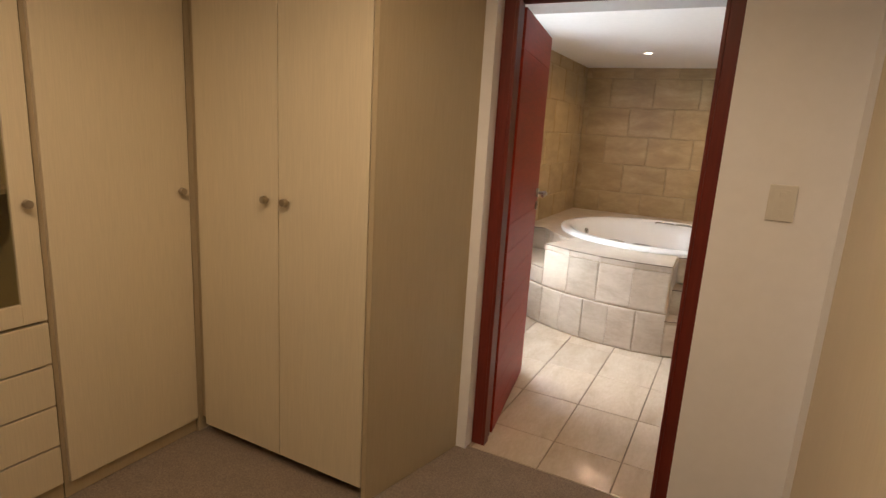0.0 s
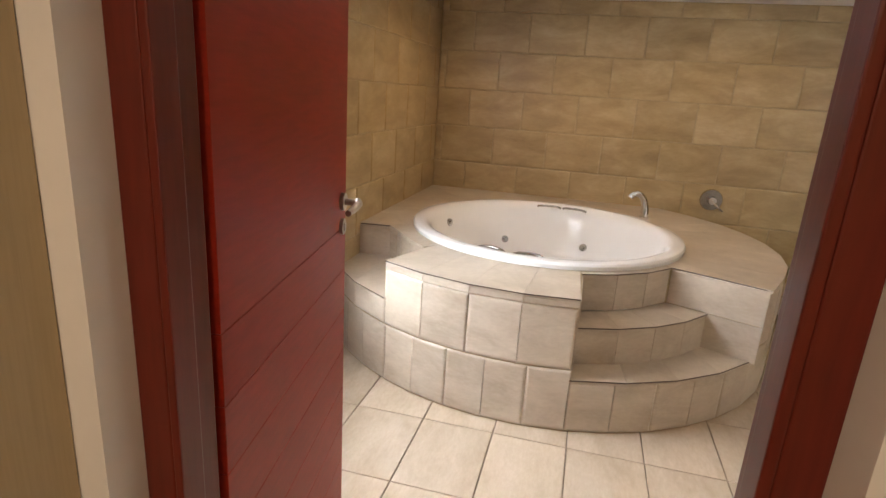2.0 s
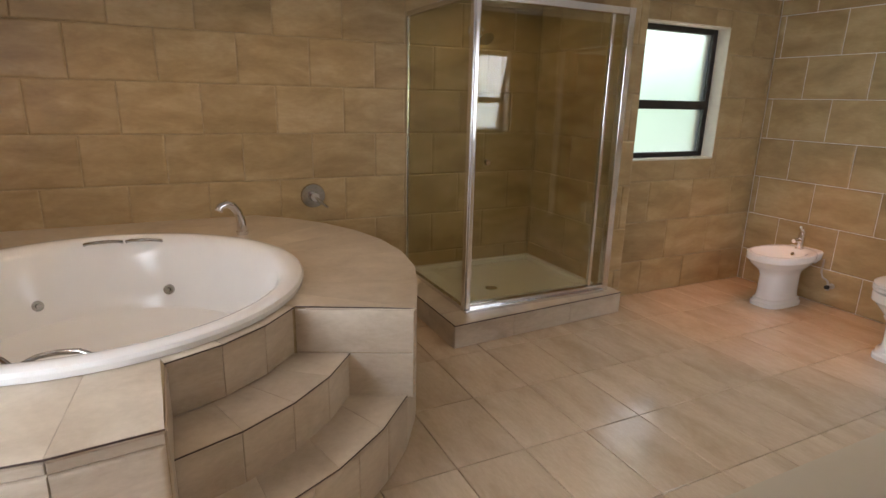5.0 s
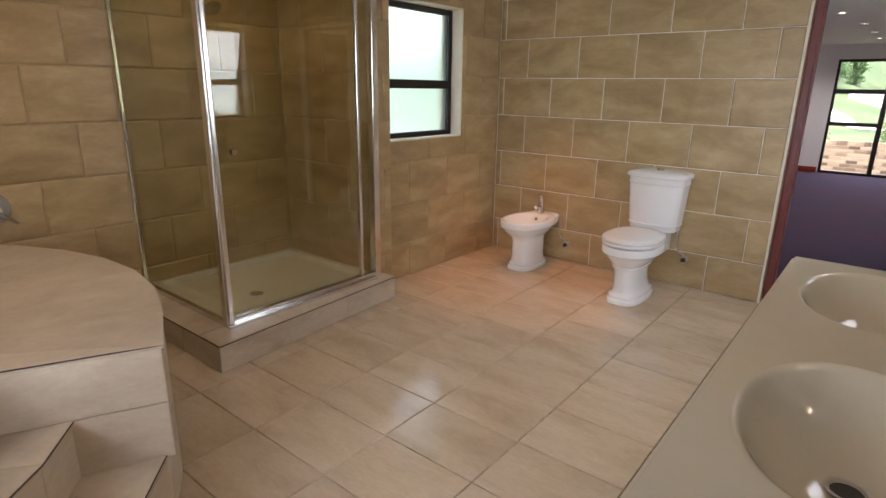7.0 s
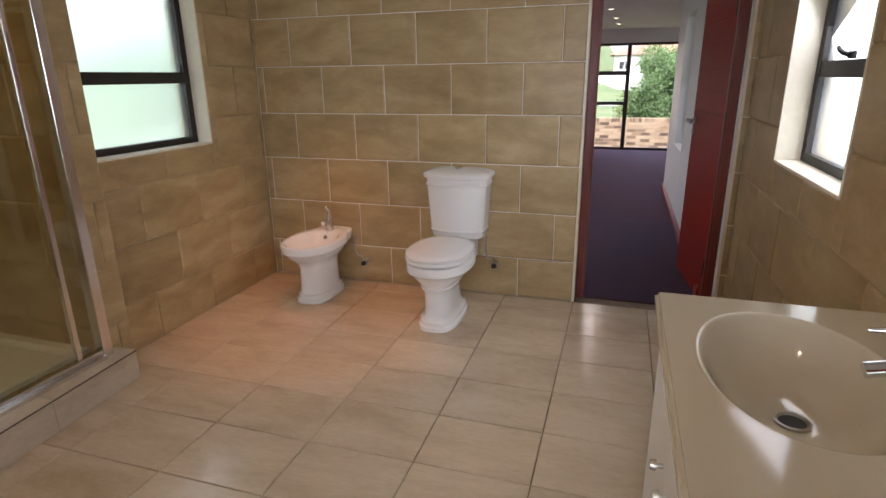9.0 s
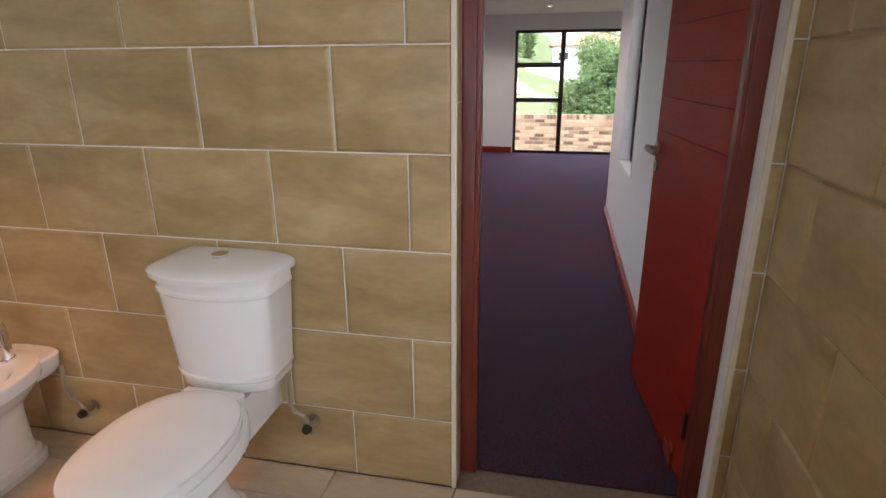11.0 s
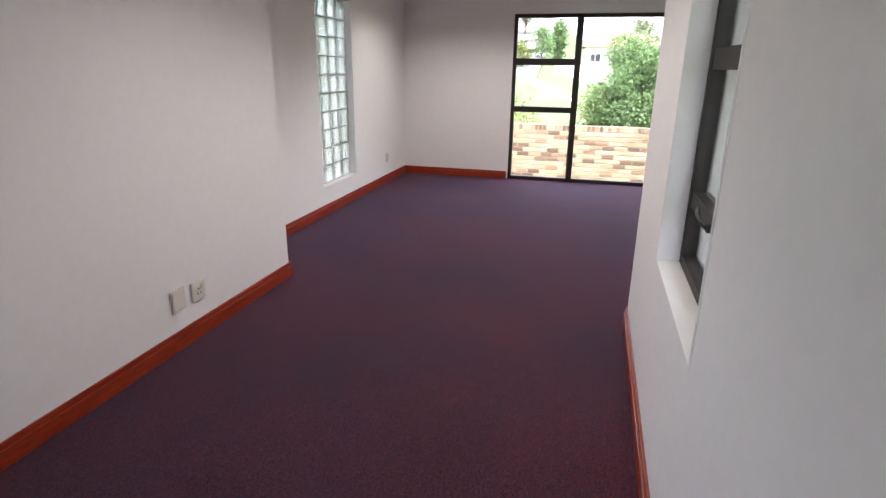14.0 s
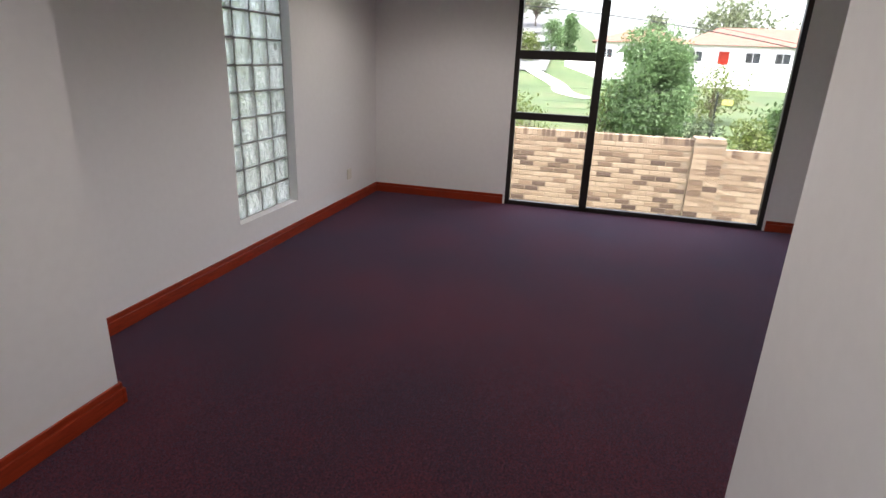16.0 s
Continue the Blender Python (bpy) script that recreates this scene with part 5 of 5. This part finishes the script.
rest += [(1.25 - 0.0765 * q, BTOP - 0.185, 0.066, 0.105, BX) for q in range(90)] + [(5.36 + 0.0765 * q, BTOP - 0.055, 0.066, 0.105, BX) for q in range(40)] + [(1.37 + 0.085 * q, BTOP - 0.01, 0.07, 0.075, BX - 0.06) for q in range(5)]
verts, faces = [], []
for y, z, w, h, x in rest:
    o = len(verts)
    verts += [(x + dx, y + sy * w / 2, z + sz * h / 2) for dx in (0, 0.06) for sy, sz in ((-1, -1), (1, -1), (1, 1), (-1, 1))]
    faces += [tuple(o + q for q in f) for f in ((0, 3, 2, 1), (0, 1, 5, 4), (1, 2, 6, 5), (2, 3, 7, 6), (3, 0, 4, 7))]
me = bpy.data.meshes.new("brick_rest")
me.from_pydata(verts, [], faces)
me.materials.append(M["brick"])
ob = tagged(new("brick_rest", me), "further bricks of the wall", "", "", "stuff")
ob.parent = boundary
ob.matrix_parent_inverse = Matrix.Translation(-boundary.location)
fence = thing("electric_fence", (BX + 0.1, 1.55, BTOP), "thin electric fence wires on a short post above the brick wall", "fence")
bm = tube(bmesh.new(), (BX + 0.1, 1.55, BTOP), (BX + 0.1, 1.55, BTOP + 0.72), 0.012, 8)
for k in range(6):
    tube(bm, (BX + 0.07, 1.55, BTOP + 0.12 + 0.11 * k), (BX + 0.13, 1.55, BTOP + 0.12 + 0.11 * k), 0.018, 8)
part("post", bm, M["black"], fence)
for k in range(6):
    part("wire", tube(bmesh.new(), (BX + 0.1, -6, BTOP + 0.12 + 0.11 * k), (BX + 0.1, 9.4, BTOP + 0.12 + 0.11 * k), 0.0014, 5), M["bronze"], fence)
part("warning_sign", boxes((BX + 0.085, BX + 0.09, 1.32, 1.47, BTOP + 0.53, BTOP + 0.61)), plain("yellow sign paint", (0.55, 0.50, 0.12), 0.5, 20, 0.05, 0), fence, "yellow warning sign")


def leaf_material(name, a, c):
    m, t, b = mat(name, a, 0.6)
    geo = t.nodes.new("ShaderNodeNewGeometry")
    t.links.new(ramp(t, geo.outputs["Random Per Island"], [(0.0, tuple(v * 0.6 for v in a)), (0.5, a), (1.0, c)]), b.inputs["Base Color"])
    thin = t.nodes.new("ShaderNodeBsdfTranslucent")
    t.links.new(b.inputs["Base Color"].links[0].from_socket, thin.inputs["Color"])
    blend = t.nodes.new("ShaderNodeMixShader")
    blend.inputs[0].default_value = 0.55
    t.links.new(b.outputs[0], blend.inputs[1])
    t.links.new(thin.outputs[0], blend.inputs[2])
    t.links.new(blend.outputs[0], t.nodes["Material Output"].inputs[0])
    return m


# The fourth, for far trees, has the haze of distance in its pale colour.
LEAF = [leaf_material("mid green foliage", (0.075, 0.14, 0.04), (0.12, 0.19, 0.065)), leaf_material("grey-green foliage", (0.07, 0.10, 0.05), (0.14, 0.17, 0.09)), leaf_material("yellow-green foliage", (0.12, 0.16, 0.035), (0.20, 0.23, 0.07)), leaf_material("olive foliage paled by distance haze", (0.17, 0.20, 0.11), (0.26, 0.29, 0.18)), leaf_material("fresh green foliage", (0.13, 0.215, 0.085), (0.19, 0.285, 0.125))]
M["bark"] = plain("grey-brown bark", (0.12, 0.09, 0.065), 0.95, 12, 0.3, 0.6)


def tree(name, x, y, z, h, r, leaves, size, mt, label, seed, low=0.25, category="tree", tall=1.0):
    rnd = random.Random(seed)
    tr = thing(name, (x, y, z), label, category)
    bm = bmesh.new()
    top = Vector((x + 0.05 * h * rnd.uniform(-1, 1), y + 0.05 * h * rnd.uniform(-1, 1), z + h * 0.62))
    base = Vector((x, y, z - 0.1))
    tr_r = max(0.03, 0.028 * h)
    pipe(bm, [base, base.lerp(top, 0.4) + Vector((0.03 * h * rnd.uniform(-1, 1), 0.03 * h * rnd.uniform(-1, 1), 0)), top], [tr_r, tr_r * 0.7, tr_r * 0.35], 9)
    lobes = []
    for k in range(34):
        a, e = rnd.uniform(0, 6.283), rnd.uniform(0, 1)
        rr = r * rnd.uniform(0.3, 0.72)
        c = Vector((x + rr * math.cos(a), y + rr * math.sin(a), z + h * (low + (0.92 - low) * e)))
        c = Vector((x, y, c.z)) + (c - Vector((x, y, c.z))) * math.sqrt(max(0.12, 1 - (1.75 * (e - 0.45)) ** 2)) * 1.15
        lobes.append((c, max(r, 0.3 * h) * rnd.uniform(0.30, 0.46)))
        pipe(bm, [base.lerp(top, rnd.uniform(0.35, 0.95)), (base.lerp(top, 0.8) + c) / 2, c], [tr_r * 0.4, tr_r * 0.25, tr_r * 0.1], 6)
    part("trunk", bm, M["bark"], tr)
    verts, faces = [], []
    for k in range(leaves):
        c, lr = lobes[k % len(lobes)]
        d = Vector((rnd.gauss(0, 1), rnd.gauss(0, 1), rnd.gauss(0, 1) * tall)).normalized() * lr * rnd.uniform(0.5, 1.12)
        p = c + d
        u = Vector((rnd.gauss(0, 1), rnd.gauss(0, 1), rnd.gauss(0, 1))).normalized()
        w = u.cross(Vector((rnd.gauss(0, 1), rnd.gauss(0, 1), rnd.gauss(0, 1)))).normalized()
        s = size * rnd.uniform(0.6, 1.3)
        o = len(verts)
        verts += [p - u * s, p + w * s * 0.45, p + u * s, p - w * s * 0.45]
        faces.append((o, o + 1, o + 2, o + 3))
    me = bpy.data.meshes.new("crown")
    me.from_pydata([tuple(q) for q in verts], [], faces)
    me.materials.append(LEAF[mt])
    ob = new("crown", me)
    ob.parent = tr
    ob.matrix_parent_inverse = Matrix.Translation(-tr.location)
    return tr


def at_ground(x, y):
    return terrain(x, y)


TREES = [("tree", 31, 1.55, 3.9, 1.95, 24000, 0.085, 4, "broad bushy green tree on the lawn", 0.12), ("shrub", 36, -1.6, 2.2, 1.5, 1500, 0.09, 2, "yellow-green bush on the rough lawn", 0.05), ("shrub", 34, 2.2, 1.4, 1.6, 1500, 0.08, 0, "low dark bush under the tree", 0.05), ("shrub", 34, 7.5, 1.2, 1.8, 1300, 0.08, 2, "low yellow-green scrub on the lawn", 0.05), ("shrub", 31, 3.0, 2.2, 1.0, 900, 0.07, 2, "thin yellow-green shrub on the lawn", 0.1), ("shrub", 27, 0.1, 1.7, 0.7, 1500, 0.07, 1, "pale grey-green bush beyond the wall", 0.05), ("shrub", 26, -1.1, 1.7, 0.85, 1700, 0.08, 2, "yellow-green bush beyond the wall", 0.05),
         ("shrub", 27, -2.3, 2.3, 1.1, 1900, 0.09, 0, "green bush beyond the wall", 0.05), ("shrub", 30, 6.0, 1.2, 1.3, 700, 0.06, 2, "low green shrub beyond the wall", 0.05), ("tree", 74, 9.5, 3.2, 1.5, 1500, 0.16, 4, "small garden tree by the road", 0.2), ("tree", 80, 8.0, 4.8, 0.9, 1600, 0.2, 4, "narrow dark conifer by the road", 0.08),
         ("tree", 66, 11.5, 2.4, 1.8, 1300, 0.17, 2, "light green garden tree", 0.15), ("tree", 98, 14.5, 4.6, 3.4, 1500, 0.24, 3, "flat-topped umbrella tree far off", 0.55), ("tree", 96, -12.0, 10.0, 6.0, 2800, 0.36, 3, "large grey-green tree behind the houses", 0.3), ("tree", 98, -26.0, 9.5, 6.0, 2600, 0.36, 3, "large tree behind the houses", 0.3), ("tree", 104, -3.0, 9.0, 2.6, 1900, 0.34, 3, "tall tree behind the houses", 0.2), ("tree", 96, 30.0, 6.5, 4.5, 2000, 0.34, 3, "green tree far off", 0.25)]
for q, (nm, x, y, h, r, n, s, mt, lb, low) in enumerate(TREES):
    tree(nm, x, y, at_ground(x, y), h, r, n, s, mt, lb, 63 + q, low, "tree" if nm == "tree" else "shrub")
# hedge and garden beside the left window of the carpeted room
tree("shrub", 10.6, 9.5, -1.35, 4.4, 2.1, 9000, 0.07, 1, "tall grey-green hedge beside the house", 77, 0.1, "hedge")
tree("shrub", 5.2, 10.2, -1.35, 4.4, 2.2, 4000, 0.07, 0, "tall green hedge beside the house", 78, 0.1, "hedge")
tree("shrub", 13.6, 10.4, -1.35, 4.6, 2.3, 7000, 0.07, 1, "tall grey-green hedge beside the house", 80, 0.1, "hedge")
tree("shrub", 8.0, 9.8, -1.35, 4.2, 1.8, 5000, 0.07, 0, "tall green hedge beside the house", 81, 0.1, "hedge")
tree("tree", 15.5, 14.5, -1.35, 6.0, 3.0, 4500, 0.1, 0, "leafy green tree beside the house", 79, 0.15)
M["pale_paint"] = plain("pale cream exterior paint", (0.80, 0.78, 0.75), 0.8, 8, 0.04, 0.2)
gw2 = thing("garden_wall", (6, 7.6, -1.35), "low pale plastered garden wall beside the house", "garden wall")
part("wall", boxes((0.0, 15.5, 7.4, 7.6, -1.5, 0.56)), M["pale_paint"], gw2)
part("coping", boxes((0.0, 15.5, 7.36, 7.64, 0.56, 0.63)), M["pale_paint"], gw2, bevel=0.01)
nb = thing("neighbour_house", (7, -2.4, -1.35), "pale plastered neighbouring wall close to the window", "house")
part("wall", boxes((2.0, 11.5, -2.6, -2.2, -1.5, 3.4)), M["pale_paint"], nb)
part("wall_pier", boxes((7.3, 7.7, -2.2, -2.0, -1.5, 3.4)), M["pale_paint"], nb)
part("roof", boxes((1.8, 11.7, -2.9, -1.9, 3.4, 3.6)), plain("brown roof edge", (0.2, 0.12, 0.08), 0.8, 10, 0.2, 0.2), nb)

M["roof_tile"] = plain("faded red roof tiles", (0.20, 0.088, 0.062), 0.85, 3, 0.18, 0.3)


def house(x, y, w, d, h, roof_h, door_at, label):
    """A far house: its long front faces the viewer, with a hipped roof, windows and a door."""
    z = at_ground(x, y) - 0.3
    hs = thing("house", (x, y, z), label, "house", "houses across the lawn")
    part("wall", boxes((x, x + d, y - w / 2, y + w / 2, z, z + h)), M["pale_paint"], hs)
    bm = bmesh.new()
    e = 0.6
    lo = [bm.verts.new(p) for p in ((x - e, y - w / 2 - e, z + h), (x + d + e, y - w / 2 - e, z + h), (x + d + e, y + w / 2 + e, z + h), (x - e, y + w / 2 + e, z + h))]
    hi = [bm.verts.new(p) for p in ((x + d / 2, y - w / 2 + d / 2, z + h + roof_h), (x + d / 2, y + w / 2 - d / 2, z + h + roof_h))]
    for f in ((lo[0], lo[1], hi[0]), (lo[1], lo[2], hi[1], hi[0]), (lo[2], lo[3], hi[1]), (lo[3], lo[0], hi[0], hi[1]), (lo[3], lo[2], lo[1], lo[0])):
        bm.faces.new(f)
    part("roof", bm, M["roof_tile"], hs)
    n = max(3, int(w / 2.6))
    for k in range(n):
        yy = y - w / 2 + w * (k + 0.5) / n
        if k == door_at:
            part("door", boxes((x - 0.05, x, yy - 0.5, yy + 0.5, z + 1.5, z + 3.5)), M["red_wood"], hs)
            continue
        wd = part("window", boxes((x - 0.06, x, yy - 0.75, yy + 0.75, z + 2.4, z + 3.5)), M["pale_paint"], hs)
        part("pane", boxes((x - 0.075, x - 0.06, yy - 0.66, yy - 0.03, z + 2.48, z + 3.42)), plain("dark far glass", (0.04, 0.045, 0.05), 0.15, 20, 0.1, 0), wd)
        part("pane", boxes((x - 0.075, x - 0.06, yy + 0.03, yy + 0.66, z + 2.48, z + 3.42)), M["black"], wd)


house(74, -15.0, 22, 8, 4.1, 1.9, 6, "long pale single-storey house with a faded red tiled roof")
house(84, -0.5, 11, 8, 4.3, 1.7, None, "pale house with a hipped red tiled roof")
house(108, 22, 12, 8, 2.6, 2.0, None, "far pale house with a tiled roof")
ow = thing("white_garden_wall", (68, -4, at_ground(68, -4)), "long low white garden wall before the house", "garden wall")
part("wall", boxes((68, 68.3, -24, 7.5, at_ground(68, -4) - 1.0, at_ground(68, -4) + 2.1)), M["pale_paint"], ow)
path = bmesh.new()
pv = [[path.verts.new((x, yc + s, terrain(x, yc) + 0.05)) for s in (-0.7, 0.7)] for x, yc in [(46 + 1.0 * k, 4.2 + 0.36 * k + 0.5 * math.sin(k * 0.5)) for k in range(16)]]
for a, c in zip(pv, pv[1:]):
    path.faces.new((a[0], c[0], c[1], a[1]))
structure(finish(path, "path", plain("pale concrete path", (0.55, 0.52, 0.46), 0.9, 4, 0.1, 0.2)), "pale concrete path across the lawn", "path")
rd = bmesh.new()
pv = [[rd.verts.new((x, yc + s, terrain(x, yc) + 0.06)) for s in (-4, 4)] for x, yc in [(60 + 6 * k, 12.5 + 0.3 * k) for k in range(9)]]
for a, c in zip(pv, pv[1:]):
    rd.faces.new((a[0], c[0], c[1], a[1]))
structure(finish(rd, "road", plain("grey asphalt", (0.12, 0.12, 0.12), 0.9, 4, 0.1, 0.2)), "grey asphalt road climbing away", "road")


def car(x, y, z, turn, color, label):
    c = thing("car", (0, 0, 0), label, "car")
    bm = loft(bmesh.new(), [(0.28, 0, 0, 2.0, 0.82, 5), (0.55, 0, 0, 2.1, 0.86, 5), (0.85, 0, 0, 2.05, 0.84, 5), (0.93, 0, 0, 1.95, 0.80, 4.5)], 32)
    part("body", bm, plain("car paint", color, 0.25, 10, 0.02, 0), c, smooth=True)
    part("cabin", loft(bmesh.new(), [(0.92, -0.15, 0, 1.25, 0.76, 5), (1.38, -0.2, 0, 0.85, 0.62, 4), (1.43, -0.2, 0, 0.7, 0.55, 4)], 32), M["black"], c, "dark glazed cabin", smooth=True)
    for sx in (-1.25, 1.25):
        for sy in (-0.8, 0.8):
            part("wheel", tube(bmesh.new(), (sx, sy - 0.1, 0.31), (sx, sy + 0.1, 0.31), 0.31, 18), M["black"], c)
    c.matrix_world = pose(x, y, z, 0, 0, turn)


car(80, 11.6, at_ground(80, 11.6) + 0.05, 20, (0.55, 0.57, 0.6), "silver parked car by the road")
cable = bmesh.new()
for lift, r in ((0.0, 0.028), (0.22, 0.016)):
    pipe(cable, [(40, y, 3.36 + lift + 0.14 * y - 0.0045 * y * y) for y in range(-12, 13, 2)], r, 6)
ob = thing("overhead_cable", (40, 0, 4), "thin dark overhead cables across the view", "cable")
part("wires", cable, M["black"], ob)

# ---- tiles of floors and walls ----
tile_wall(wall_toilet, "x", XR + T, -1, YV, YW, 0.0, H_HIGH, 4.60 - TW * 8, [(DOOR2[0] - 0.002, DOOR2[1] + 0.012, -1, DOOR2[3])], M["wall_tile"])
tile_wall(wall_window, "y", YW + T, -1, 3.30, XR, 0.0, H_HIGH, 3.39, [W_TOILET], M["wall_tile"])
tile_wall(wall_back, "y", YB + T, -1, XL, 3.14, 0.0, H_BATH, 0.36, [], M["wall_tile"])
tile_wall(wall_left, "x", XL - T, 1, YD, YB, 0.0, H_HIGH, 4.2, [W_LEFT], M["wall_tile"])
tile_wall(wall_vanity, "y", YV - T, 1, 1.3, XR, 0.0, H_HIGH, 3.2, [W_VANITY], M["wall_tile"])
tile_wall(wall_shower, "x", 3.14 + T, -1, 5.68, YB, 0.0, H_BATH, 5.7, [], M["wall_tile"])
tile_wall(wall_shower, "y", 5.68, -1, 3.145, 3.30, 0.13, H_BATH, 3.0, [], M["wall_tile"])
tile_wall(wall_door, "y", YD - T, 1, XL, 1.3, 0.0, H_HIGH, 0.1, [(DOOR1[0], DOOR1[1], -1, DOOR1[3])], M["wall_tile"])
rows = [0.0] + [0.11 + TH * k for k in range(7)]
for v0, v1 in zip(rows, rows[1:]):
    v1 = min(v1, 2.06)
    ob = new("tile", tile_mesh(0.074, v1 - v0 - 0.004, 0.006, 0.004, M["wall_tile"]))
    ob.matrix_world = pose(4.85, 3.5345, (v0 + v1) / 2)
    ob.parent = wall_toilet
FTX, FTY = 0.3315, 0.462
mesh_of = {}
ix0 = math.floor((-1.08 - 1.985) / FTX)
for ix in range(ix0, 9):
    for iy in range(-5, 6):
        x0, y0 = 1.985 + FTX * ix, 4.455 + FTY * iy
        for a, c, d, e in [(max(x0, -1.07), min(x0 + FTX, 4.915), max(y0, 2.335), min(y0 + FTY, 6.65))]:
            if c - a < 0.02 or e - d < 0.02:
                continue
            if c > 4.80 and (d < 2.69 or e > 3.53):
                c = min(c, 4.80)
                if c - a < 0.02:
                    continue
            if (a > 2.0 and c < 3.1 and d > 5.7) or (a > 3.3 and d > 5.8):
                continue
            k = (round(c - a, 3), round(e - d, 3))
            if k not in mesh_of:
                w, h = (c - a) / 2 - 0.0023, (e - d) / 2 - 0.0023
                bm = boxes((-w, w, -h, h, -0.010, 0.0))
                bmesh.ops.bevel(bm, geom=[q for q in bm.edges if q.verts[0].co.z > -0.001 and q.verts[1].co.z > -0.001], offset=0.0022, segments=1, affect="EDGES")
                me = bpy.data.meshes.new("tile")
                bm.to_mesh(me)
                bm.free()
                me.materials.append(M["floor_tile"])
                mesh_of[k] = me
            ob = new("tile", mesh_of[k])
            ob.location = ((a + c) / 2, (d + e) / 2, 0.0)
            ob.parent = floor_bath
